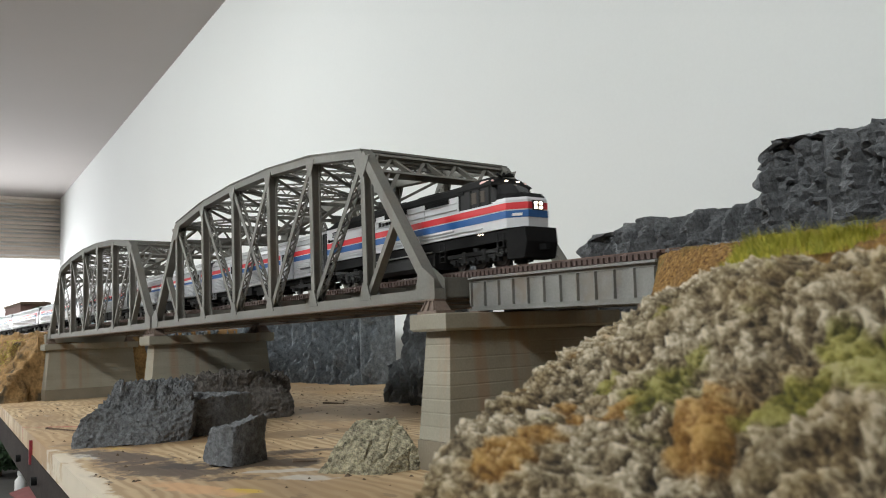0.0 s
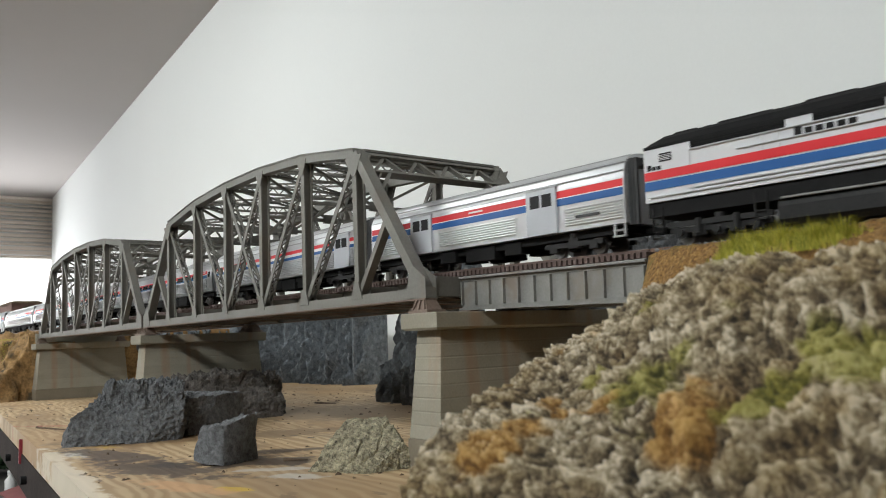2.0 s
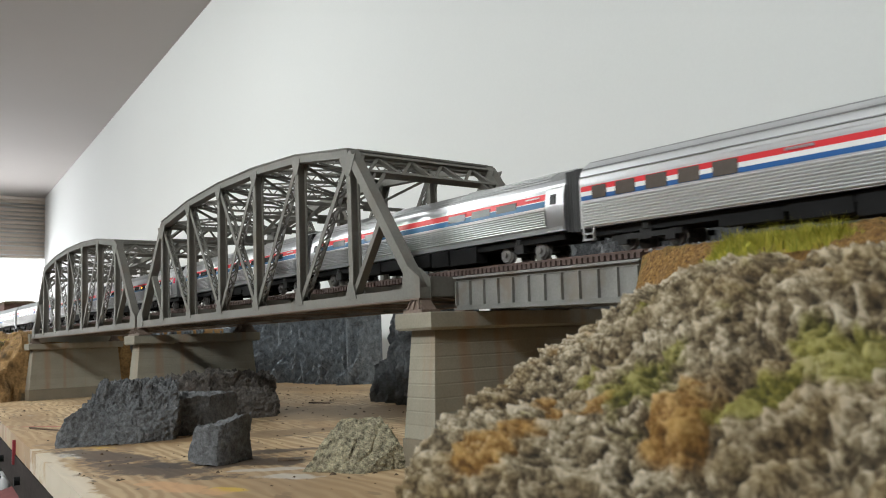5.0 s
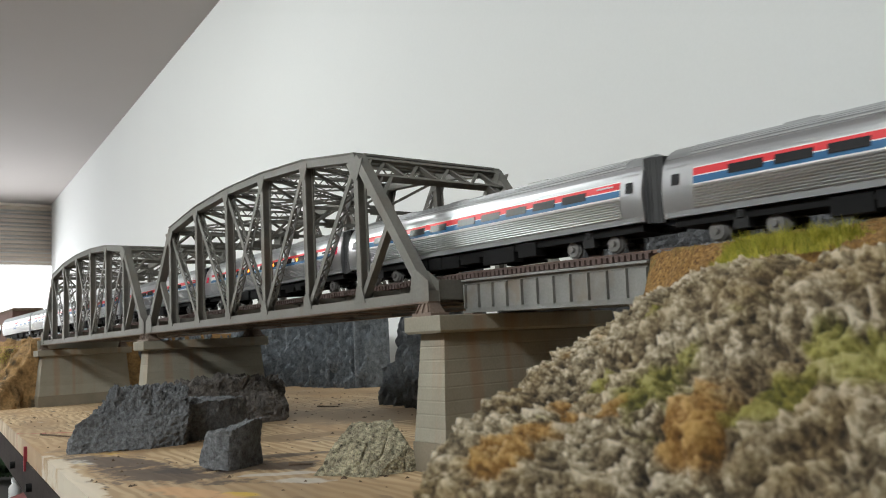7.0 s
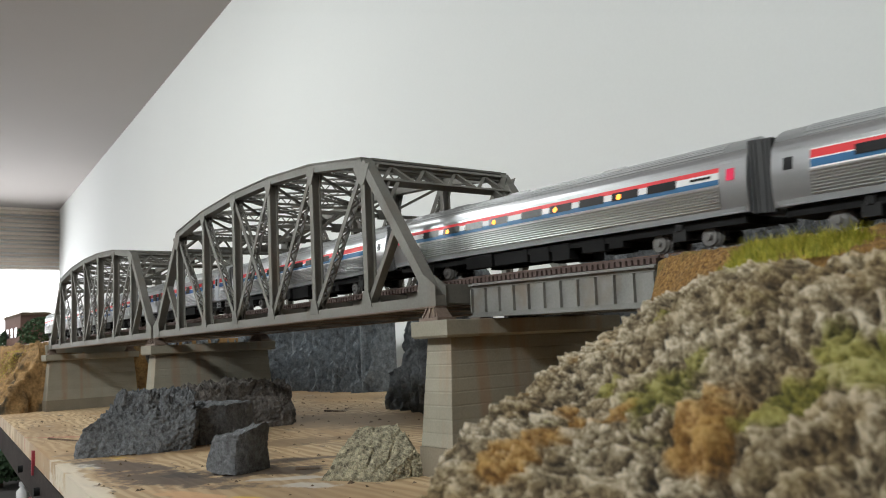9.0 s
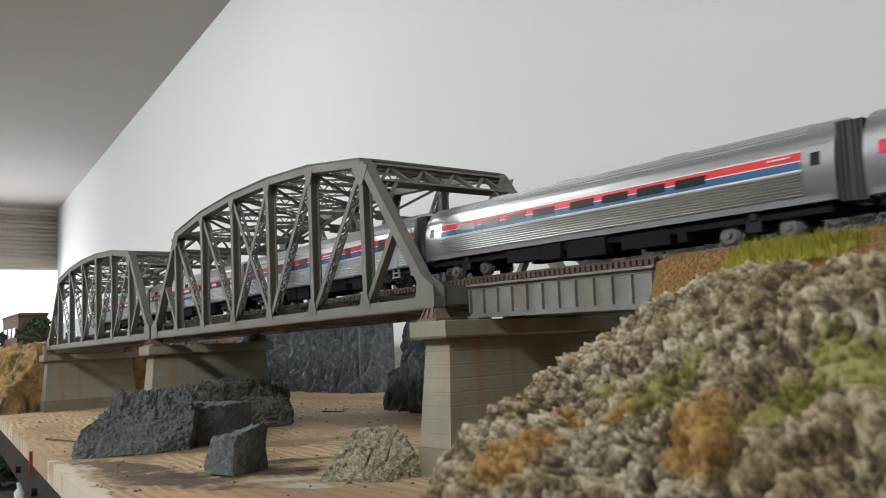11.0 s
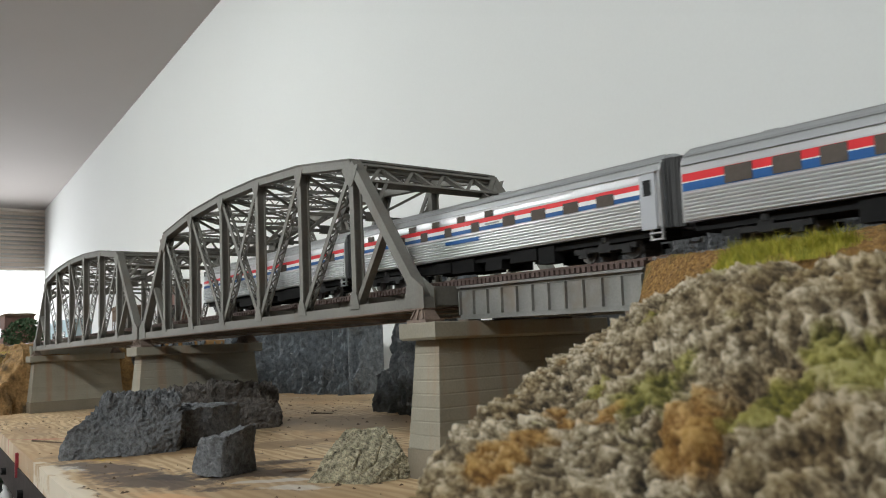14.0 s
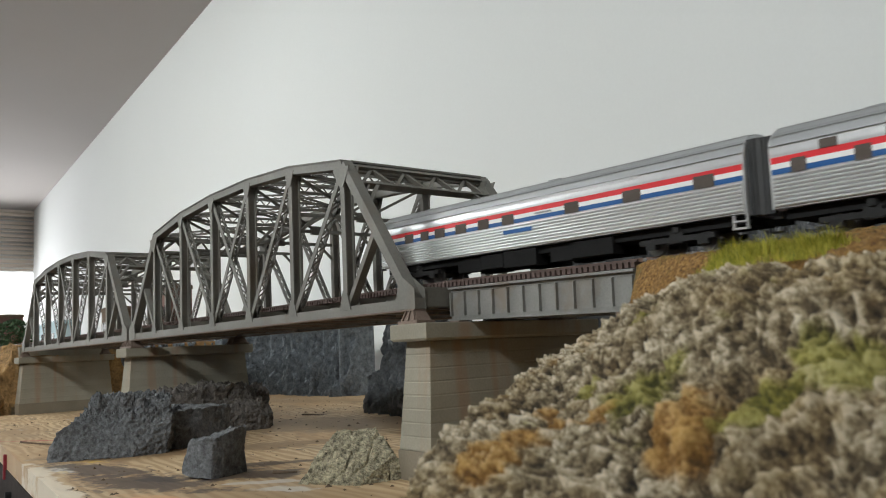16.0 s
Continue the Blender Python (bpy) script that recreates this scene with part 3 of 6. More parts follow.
def hillside():
    knob_of, ochre_of, moss_of = [], [], []

    def at(x, y):
        z = bank_height(x, y)
        rock = 1 - earth_zone(x, y)
        bed = smooth01((y - 0.0) / 0.02)
        if y > 0:
            rock *= 1 - bed
        p = Vector((x, y, z))
        mid = noise.noise(p * 80)
        fine = noise.noise(p * 620)
        h, lump, side = 0.0, 0.5, 0.0
        if rock > 0.02:
            w = p + 0.0022 * noise.noise_vector(p * 150)
            g = Vector((w.x * 1.2, w.y * 0.85, w.z * 0.85))
            k1, k2 = noise.voronoi(g * 270)[0][0], noise.voronoi(g * 600 + Vector((3, 1, 5)))[0][0]
            r2, r3 = (1 - 2.4 * abs(noise.noise(g * f + Vector((f, 2, 5)))) for f in (240, 620))
            lobes = noise.noise(p * 30 + Vector((2, 7, 1)))
            gully = noise.noise(Vector((x * 60 + 4 * y, y * 22, z * 22)) + Vector((5, 1, 2))) + 0.2 * mid
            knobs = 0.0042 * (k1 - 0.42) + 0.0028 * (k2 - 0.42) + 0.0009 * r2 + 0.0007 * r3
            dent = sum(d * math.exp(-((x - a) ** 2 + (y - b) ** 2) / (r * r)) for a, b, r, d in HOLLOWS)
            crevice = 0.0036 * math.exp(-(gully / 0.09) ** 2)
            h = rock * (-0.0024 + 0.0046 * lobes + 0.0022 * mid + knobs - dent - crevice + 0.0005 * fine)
            # colour darkened in crevices and hollows for shade, lifted at the brightly lit end
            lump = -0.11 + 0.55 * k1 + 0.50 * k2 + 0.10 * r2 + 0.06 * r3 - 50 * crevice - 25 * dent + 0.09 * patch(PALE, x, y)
            side = 0.0010 * noise.noise(p * 190 + Vector((9, 9, 9))) * rock
        earth = 0.0022 * mid + 0.0012 * noise.noise(p * 240) + 0.001 * fine + 0.0006 * noise.noise(p * 1100)
        h += earth * (1 - rock) * (1 - 0.6 * bed)
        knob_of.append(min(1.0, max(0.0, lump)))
        rag = 0.45 * noise.noise(p * 170) + 0.3 * noise.noise(p * 420 + Vector((1, 4, 4)))
        ochre_of.append(smooth01((patch(OCHRE, x, y) + rag + 0.35 * noise.noise(p * 60 + Vector((4, 4, 4))) - 0.24) / 0.55))
        moss_of.append(smooth01((patch(MOSS, x, y) - rag + 0.35 * noise.noise(p * 60) - 0.28) / 0.55))
        return (x + side + h * -0.25 * rock, y - h * 0.65 * rock + side * 0.5, z + h * (1 - 0.3 * rock))

    xs = [0.13 + 0.0015 * k for k in range(83)] + [0.2545 + 0.00052 * k for k in range(270)] + [0.396 + 0.004 * k for k in range(15)] + [0.46 + 0.008 * k for k in range(66)]
    ys = [-0.30 + 0.002 * k for k in range(30)] + [-0.24 + 0.00055 * k for k in range(210)] + [-0.1245 + 0.0015 * k for k in range(127)] + [0.066 + 0.012 * k for k in range(10)]
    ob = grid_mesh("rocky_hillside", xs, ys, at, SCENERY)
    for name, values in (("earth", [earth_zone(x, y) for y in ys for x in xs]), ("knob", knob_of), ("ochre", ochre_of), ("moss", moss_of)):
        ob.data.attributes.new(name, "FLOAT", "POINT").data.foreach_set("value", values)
    tagged(ob, "craggy pale plaster rock slope with ochre and moss patches", "rock")
    bm = B()
    box(bm, 0.985, 2.9, -0.09, 0.18, TABLE, 0.0115)
    tagged(part("track_bed", bm, EARTH), "ochre earth track bed on the bench", "embankment")


hillside()


def grass(name, label, spots, count, height, seed, ground):
    rnd = random.Random(seed)
    verts, faces = [], []
    for _ in range(count):
        cx, cy, sx, sy = spots[rnd.randrange(len(spots))]
        x, y = rnd.gauss(cx, sx), rnd.gauss(cy, sy)
        z = ground(x, y) - 0.0005
        tuft = 0.55 + 0.75 * max(0.0, noise.noise(Vector((x * 260, y * 260, seed))) + 0.25)
        far = math.hypot((x - cx) / sx, (y - cy) / sy)
        a, lean, h = rnd.random() * 6.28, rnd.uniform(0.0, 0.9), height * rnd.uniform(0.35, 1.0) * tuft * math.exp(-0.16 * far * far)
        dx, dy, w = math.cos(a), math.sin(a), 0.00010
        k = len(verts)
        verts += [(x - dy * w, y + dx * w, z), (x + dy * w, y - dx * w, z), (x + dx * lean * h * 0.4 + dy * w * 0.7, y + dy * lean * h * 0.4 - dx * w * 0.7, z + h * 0.6),
                  (x + dx * lean * h * 0.4 - dy * w * 0.7, y + dy * lean * h * 0.4 + dx * w * 0.7, z + h * 0.6), (x + dx * lean * h, y + dy * lean * h, z + h)]
        faces += [(k, k + 1, k + 2, k + 3), (k + 3, k + 2, k + 4)]
    me = bpy.data.meshes.new(name)
    me.from_pydata(verts, [], faces)
    me.materials.append(GRASS)
    tagged(new(name, me), label, "grass", kind="stuff")


def grass_mat():
    m = bpy.data.materials.new("static_grass")
    m.use_nodes = True
    n, l = m.node_tree.nodes, m.node_tree.links
    g, r, b = n.new("ShaderNodeNewGeometry"), n.new("ShaderNodeValToRGB"), n["Principled BSDF"]
    e = r.color_ramp.elements
    e[0].color, e[1].color = (0.15, 0.16, 0.02, 1), (0.62, 0.50, 0.075, 1)
    e.new(0.5).color = (0.35, 0.36, 0.035, 1)
    l.new(g.outputs["Random Per Island"], r.inputs[0])
    l.new(r.outputs[0], b.inputs["Base Color"])
    b.inputs["Roughness"].default_value = 0.8
    return m


GRASS = grass_mat()
grass("grass_tuft", "yellow-green static grass on the earth bank", [(0.298, -0.104, 0.004, 0.006), (0.306, -0.110, 0.004, 0.006), (0.314, -0.115, 0.004, 0.006), (0.321, -0.118, 0.004, 0.006), (0.327, -0.120, 0.004, 0.006), (0.333, -0.122, 0.003, 0.005), (0.292, -0.098, 0.004, 0.006)], 24000, 0.0080, 4, bank_height)
grass("low_turf", "short olive turf on the bank beside the track", [(0.335, -0.122, 0.006, 0.006), (0.285, -0.09, 0.008, 0.01), (0.300, -0.110, 0.010, 0.008), (0.288, -0.06, 0.014, 0.014), (0.32, -0.07, 0.012, 0.012)], 7000, 0.0014, 6, bank_height)


def ballast():
    rnd = random.Random(9)
    verts, faces = [], []
    oct_f = ((0, 2, 4), (2, 1, 4), (1, 3, 4), (3, 0, 4), (2, 0, 5), (1, 2, 5), (3, 1, 5), (0, 3, 5))
    for _ in range(9000):
        x, y = rnd.uniform(0.17, 0.62), rnd.uniform(0.014, 0.125)
        z = 0.0128 + 0.0012 * math.exp(-((y - 0.068) / 0.05) ** 2) - 0.016 * (x - 0.16) * 0.15
        s = rnd.uniform(0.0005, 0.0012)
        k = len(verts)
        for dx, dy, dz in ((1, 0, 0), (-1, 0, 0), (0, 1, 0), (0, -1, 0), (0, 0, 1), (0, 0, -1)):
            verts.append((x + s * dx * rnd.uniform(0.7, 1.3), y + s * dy * rnd.uniform(0.7, 1.3), z + s * dz * rnd.uniform(0.6, 1.1)))
        faces += [tuple(k + i for i in f) for f in oct_f]
    me = bpy.data.meshes.new("ballast")
    me.from_pydata(verts, [], faces)
    me.materials.append(BALLAST)
    tagged(new("ballast", me), "loose grey stone ballast along the track", "gravel", kind="stuff")


ballast()


# ------------------------------------------------------------------ rocks and cliffs
def boulder(name, label, centre, size, turn, seed, material, rough=0.12, cuts=78, shape=None):
    """A block broken out of foam: flat-cut sides, crumbled top."""
    bm = B()
    bmesh.ops.create_cube(bm, size=1)
    bmesh.ops.subdivide_edges(bm, edges=bm.edges, cuts=cuts, use_grid_fill=True)
    rot = Matrix.Rotation(radians(turn), 3, "Z")
    o = Vector((seed * 3.7, seed * 1.3, seed * 0.9))
    k = rough / 0.12
    for v in bm.verts:
        c = v.co.copy()
        if shape:
            c = Vector(shape(c))
        r = Vector((c.x, c.y, 0))
        c -= r * 0.14 * max(0, (r.length - 0.5) / 0.2)
        p = Vector((c.x * size[0], c.y * size[1], c.z * size[2]))
        top = smooth01((v.co.z + 0.05) / 0.45)
        p += noise.noise_vector(p * 24 + o) * 0.006 * k
        p += noise.noise_vector(p * 85 + o) * 0.0022 * k * (0.5 + top)
        lump = noise.voronoi(p * 130 + o)[0]
        small = noise.voronoi(p * 300 + o)[0]
        out = Vector((c.x, c.y, 0.35 + 1.2 * top)).normalized()
        p += out * ((0.30 - lump[0]) * 0.0052 + (0.28 - small[0]) * 0.0028) * k * (0.12 + top)
        p += noise.noise_vector(p * 300 + o) * 0.0011 * k
        p += out * (0.3 - noise.voronoi(p * 520 + o)[0][0]) * 0.0022 * k * (0.10 + top)
        p.z = max(p.z, -size[2] / 2)
        v.co = rot @ p + Vector(centre) + Vector((0, 0, size[2] / 2))
    return tagged(part(name, bm, material), label, "rock")


def faceted_rock(name, label, corners, seed, material):
    """A rock split along flat faces, with a fine slanting grain and open cracks."""
    bm = B()
    for x, y, z in corners:
        bm.verts.new((x, y, TABLE + z))
    bmesh.ops.convex_hull(bm, input=bm.verts)
    bmesh.ops.subdivide_edges(bm, edges=bm.edges, cuts=46, use_grid_fill=True)
    bm.normal_update()
    o = Vector((seed * 3.1, seed, 0))
    moves = []
    for v in bm.verts:
        p = v.co
        grain = noise.noise(Vector((p.x * 160, p.y * 160, p.z * 900 + p.y * 500)) + o)
        crack = math.exp(-(noise.noise(p * 55 + o) / 0.045) ** 2)
        chip = noise.voronoi(p * 420 + o)[0][0]
        d = 0.0010 * grain - 0.0018 * crack + 0.0016 * (0.35 - chip) + 0.0018 * noise.noise(p * 48 + o) + 0.0006 * noise.noise(p * 900)
        moves.append(p + v.normal * d)
    for v, p in zip(bm.verts, moves):
        v.co = (p.x, p.y, max(p.z, TABLE - 0.002))
    return tagged(part(name, bm, material), label, "rock")


def cliff(name, label, line, height, seed, material, thick=0.05, ribs=0.014, step=0.003, strata=0.0):
    """A cliff face along a line in the plan, with a crest height from a function of the distance along it."""
    pts, s = [], 0
    segs = [(Vector(a), Vector(b)) for a, b in zip(line, line[1:])]
    total = sum((b - a).length for a, b in segs)
    nu, nv = int(total / step), 80
    o = Vector((seed * 2.1, seed, 0))
    verts, faces = [], []
    for i in range(nu + 1):
        s = total * i / nu
        r = s
        for a, b in segs:
            L = (b - a).length
            if r <= L or (a, b) == segs[-1]:
                break
            r -= L
        d = (b - a).normalized()
        base = a + d * r
        nn = Vector((d.y, -d.x))
        h = height(s / total) * (1 + 0.05 * noise.noise(Vector((s * 40, seed, 0)))) + 0.006 * noise.noise(Vector((s * 90, seed, 4)))
        for j in range(nv + 8):
            f = min(1, j / nv)
            z = TABLE - 0.003 + (h - TABLE) * f
            q = Vector((s * 30, z * 9, 0)) + o
            q2 = Vector((s * 90, z * 110 * (0.25 + strata), 3)) + o
            crack = max(0, 0.25 - abs(noise.noise(Vector((s * 34, z * 5, 7)) + o))) * 4
            split = max(0, 0.16 - abs(noise.noise(Vector((s * 95, z * 6, 2)) + o))) * 6
            rubble = noise.voronoi(Vector((s * 135, z * 26 * (1 + 3 * strata), seed)))[0][0]
            out = ribs * (noise.noise(q) + 0.6 * noise.noise(q * 2.3)) - ribs * 1.2 * crack - ribs * 0.75 * split + ribs * 0.9 * (0.4 - rubble) + ribs * 0.6 * noise.noise(q2) + ribs * 0.45 * noise.noise(q2 * 2.1) + ribs * 0.3 * noise.noise(q2 * 4.3)
            back = 0.0
            if j > nv - 4:
                back = 0.002 * min(4, j - nv + 4) ** 1.3
            if j > nv:
                back += thick * (j - nv) / 8
                z -= 0.010 * ((j - nv) / 8) ** 2 - 0.004 * noise.noise(Vector((s * 120, j * 0.7, seed)))
            endf = min(1, min(s, total - s) / 0.02)
            p2 = base + nn * (out - back - (1 - endf) ** 2 * 0.02)
            verts.append((p2.x, p2.y, z))
    m = nv + 8
    for i in range(nu):
        for j in range(m - 1):
            k = i * m + j
            faces.append((k, k + m, k + m + 1, k + 1))
    # closed ends and back
    n0 = len(verts)
    for i in range(nu + 1):
        top = verts[i * m + m - 1]
        verts.append((top[0], top[1], TABLE - 0.003))
        if i:
            faces.append((i * m - 1, i * m + m - 1, n0 + i, n0 + i - 1))
    for i in (0, nu):
        faces.append([i * m + j for j in range(m)] + [n0 + i])
    me = bpy.data.meshes.new(name)
    me.from_pydata(verts, [], faces)
    me.materials.append(material)
    return tagged(new(name, me), label, "rock")


def rocks():
    def slab(x0, y0, x1, y1, depth, h, name, label, seed, material, rough, shape=None):
        """A boulder whose front foot runs from (x0, y0) to (x1, y1)."""
        a, b = Vector((x0, y0)), Vector((x1, y1))
        d = (b - a).normalized()
        n = Vector((-d.y, d.x))
        c = (a + b) / 2 + n * depth / 2
        return boulder(name, label, (c.x, c.y, TABLE), ((b - a).length, depth, h), math.degrees(math.atan2(d.y, d.x)), seed, material, rough, shape=shape)

    slab(-0.338, -0.150, -0.300, -0.052, 0.08, 0.052, "boulder", "long dark grey painted boulder with a crumbled top", 1, ROCK, 0.17,
         lambda c: (c.x * (1 - 0.10 * (c.z + 0.5)) + 0.30 * (c.z + 0.5) * (0.5 - c.x), c.y * (1 - 0.25 * (c.z + 0.5)) + 0.12 * (c.z + 0.5), c.z))
    slab(-0.46, -0.005, -0.43, 0.115, 0.09, 0.050, "boulder", "brown-grey ragged boulder on the bench", 2, ROCK_BROWN, 0.2)
    slab(-0.325, -0.040, -0.358, 0.036, 0.085, 0.036, "boulder", "smooth cut grey block of rock", 3, ROCK, 0.06)
    slab(-0.144, -0.106, -0.117, -0.094, 0.044, 0.031, "boulder", "small upright dark grey rock with flat cut sides", 4, ROCK, 0.06,
         lambda c: (c.x * (1 - 0.22 * (c.z + 0.5)) + 0.22 * (c.z + 0.5), c.y, c.z * (1.0 + 0.3 * c.y + 0.15 * c.x)))
    faceted_rock("tan_boulder", "pointed tan speckled rock with split faces beside the concrete pier",
                 ((-0.050, -0.064, 0), (-0.010, -0.043, 0), (-0.009, -0.003, 0), (-0.085, -0.002, 0), (-0.049, -0.034, 0.032), (-0.038, -0.010, 0.031), (-0.030, -0.046, 0.014), (-0.012, -0.014, 0.016)), 5, ROCK_TAN)
    cliff("cliff", "blue-grey ribbed cliff panel behind the bridge", [(-1.9, 0.52), (-1.27, 0.47), (-0.95, 0.470), (-0.876, 0.474)], lambda f: 0.075 - 0.01 * f, 1, ROCK_BLUE, thick=0.008, ribs=0.020, step=0.0022)
    cliff("rock_pillar", "dark rock pillar standing behind the bridge", [(-0.525, 0.32), (-0.515, 0.285), (-0.45, 0.275), (-0.37, 0.26), (-0.32, 0.30)], lambda f: lerp_table([(0, -0.075), (0.15, -0.055), (0.26, -0.050), (0.395, -0.044), (0.43, 0.0), (0.50, 0.05), (0.76, 0.092), (1, 0.07)], f), 2, ROCK_PILLAR, ribs=0.014)
    cliff("rock_outcrop", "grey rock face at the end of the far terrace", [(-1.285, 0.152), (-1.292, 0.44)], lambda f: 0.014 + 0.004 * f, 6, ROCK_BLUE, thick=0.012, ribs=0.010)
    cliff("rock_ledge", "low grey rock ledge behind the plate girder", [(-0.345, 0.345), (-0.335, 0.338), (-0.15, 0.338)], lambda f: 0.022 + 0.012 * f, 8, ROCK, thick=0.02, ribs=0.010, strata=0.3)
    low = [(0.0, 0.050), (0.08, 0.078), (0.35, 0.086), (0.55, 0.083), (0.7, 0.088), (1, 0.082)]
    cliff("low_cliff", "low dark grey painted cliff behind the plate girder", [(-0.19, 0.36), (-0.165, 0.32), (0.10, 0.315)], lambda f: lerp_table(low, f), 3, ROCK, ribs=0.016, strata=0.2)
    tall = [(0.0, 0.119), (0.06, 0.134), (0.2, 0.128), (0.3, 0.121), (0.42, 0.125), (0.6, 0.123), (1, 0.112)]
    cliff("tall_cliff", "tall dark grey layered cliff with a rough crest", [(0.05, 0.35), (0.048, 0.31), (0.24, 0.285), (0.6, 0.25)], lambda f: lerp_table(tall, f), 4, ROCK, ribs=0.012, step=0.0025, strata=0.9)


rocks()


# ------------------------------------------------------------------ far embankment
def far_bank():
    def at(x, y):
        front = -0.012 - 0.02 * smooth01((-1.2 - x) / 0.3)
        z = 0.012 if y > front else 0.012 - (front - y) * 1.6
        if x > -1.19:
            z = min(z, 0.012 - (x + 1.19) * 4)
        p = Vector((x, y, z))
        face = smooth01((front + 0.015 - y) / 0.02)
        z += 0.012 * noise.noise(p * 18) * face + (0.003 + 0.005 * face) * noise.noise(p * 90) + 0.010 * face * (0.35 - noise.voronoi(p * 42)[0][0])
        return (x + 0.016 * noise.noise(p * 25 + Vector((3, 3, 3))) + 0.005 * noise.noise(p * 110), y - 0.014 * noise.noise(p * 30) - 0.006 * noise.noise(p * 100), max(z, TABLE - 0.003))

    xs = [-3.4 + 0.02 * k for k in range(100)] + [-1.4 + 0.003 * k for k in range(89)]
    ys = [-0.12 + 0.002 * k for k in range(70)] + [0.02 + 0.02 * k for k in range(9)]
    tagged(grid_mesh("earth_embankment", xs, ys, at, BANK), "crumbled ochre earth embankment under the far track", "embankment")
    grass("bank_grass", "patchy yellow-green grass at the embankment foot", [(-1.25, -0.055, 0.05, 0.012), (-1.35, -0.04, 0.06, 0.02)], 2500, 0.007, 11, lambda x, y: max(TABLE, min(0.0, 0.012 - (-0.03 - y) * 1.6)))


far_bank()


# ------------------------------------------------------------------ paint spills, chips and far scenery
def chips():
    rnd = random.Random(5)
    verts, faces = [], []
    for _ in range(900):
        x = rnd.uniform(-0.95, 0.03)
        y = rnd.uniform(-0.10 - 0.09 * (x + 0.95), 0.42)
        q = 0.0006 + 0.0016 * rnd.random() ** 3
        k = len(verts)
        for a in range(5):
            w = 6.283 * a / 5
            verts.append((x + q * rnd.uniform(0.6, 1.7) * math.cos(w), y + q * rnd.uniform(0.6, 1.7) * math.sin(w), TABLE - 0.0002))
        verts.append((x, y, TABLE + q * rnd.uniform(0.4, 1.0)))
        faces += [(k + a, k + (a + 1) % 5, k + 5) for a in range(5)]
    me = bpy.data.meshes.new("bark_chips")
    me.from_pydata(verts, [], faces)
    me.materials.append(CHIP)
    tagged(new("bark_chips", me), "scattered dark chips and crumbs on the bench", "debris", kind="stuff")
    for x, y, turn, l in ((-0.55, 0.228, 15, 0.02), (-0.535, -0.112, 14, 0.035), (-0.10, -0.046, 40, 0.009)):
        d = Vector((math.cos(radians(turn)), math.sin(radians(turn)), 0)) * l
        bm = B()
        rod(bm, Vector((x, y, TABLE + 0.0010)) - d, Vector((x, y, TABLE + 0.0010)) + d, 0.0012, 7, 0.0006)
        tagged(part("bark_strip", bm, CHIP), "dark strip of bark lying on the bench", "debris")


chips()


def far_house(x, y, w, d, h, material, label, roof=None):
    e = thing("distant_building", label, "building", at=(x, y, 0.011))
    wl = part("wall", box(B(), -w / 2, w / 2, -d / 2, d / 2, 0, h), material, e)
    rf = part("roof", loft(B(), [[(-w * a, -d * a, z), (w * a, -d * a, z), (w * a, d * a, z), (-w * a, d * a, z)] for a, z in ((0.53, h), (0.53, h + 0.008), (0.4, h + 0.012))]), roof or CHIP, e)
    for k in range(3):
        part("window", box(B(), -w * 0.35 + k * w * 0.26, -w * 0.20 + k * w * 0.26, -d / 2 - 0.0015, -d / 2 + 0.002, h * 0.45, h * 0.7), GLASS, wl)


tagged(part("far_terrace", box(B(), -3.5, -1.3, 0.19, 0.42, TABLE, 0.0108), EARTH), "raised ochre terrace behind the far track", "terrace")
far_house(-2.75, 0.240, 0.30, 0.09, 0.128, BRICK, "faded red brick building beyond the bridge")
far_house(-1.62, 0.30, 0.07, 0.06, 0.085, CHIP, "small brown wooden hut beyond the bridge")
far_house(-1.40, 0.36, 0.06, 0.05, 0.12, BRICK, "narrow brown brick house beyond the bridge")
far_house(-2.1, 0.28, 0.22, 0.06, 0.075, PALEBLUE, "pale blue card building beyond the bridge", PALEBLUE)


def bush(x, y, r, h, z=0.011):
    rnd = random.Random(int(1000 * r))
    e = thing("bush", "dark green leafy model bush", "bush", at=(x, y, z))
    part("stem", rod(B(), (0, 0, -0.002), (0, 0, h * 0.5), 0.004, 8, 0.002), CHIP, e)
    bm = B()
    for _ in range(900):
        a, b, q = rnd.random() * 6.28, math.acos(rnd.uniform(-0.4, 1)), r * rnd.uniform(0.6, 1.0)
        c = Vector((q * math.sin(b) * math.cos(a), q * math.sin(b) * math.sin(a), h * 0.5 + h * 0.5 * math.cos(b)))
        u, w = Vector((rnd.gauss(0, 1), rnd.gauss(0, 1), rnd.gauss(0, 1))).normalized() * 0.006, Vector((rnd.gauss(0, 1), rnd.gauss(0, 1), rnd.gauss(0, 1))).normalized() * 0.006
        bm.faces.new([bm.verts.new(c + k) for k in (u, w, -u, -w)])
    part("crown", bm, GREEN, e)


bush(-2.45, 0.23, 0.07, 0.11)
bush(-2.9, 0.22, 0.06, 0.09)


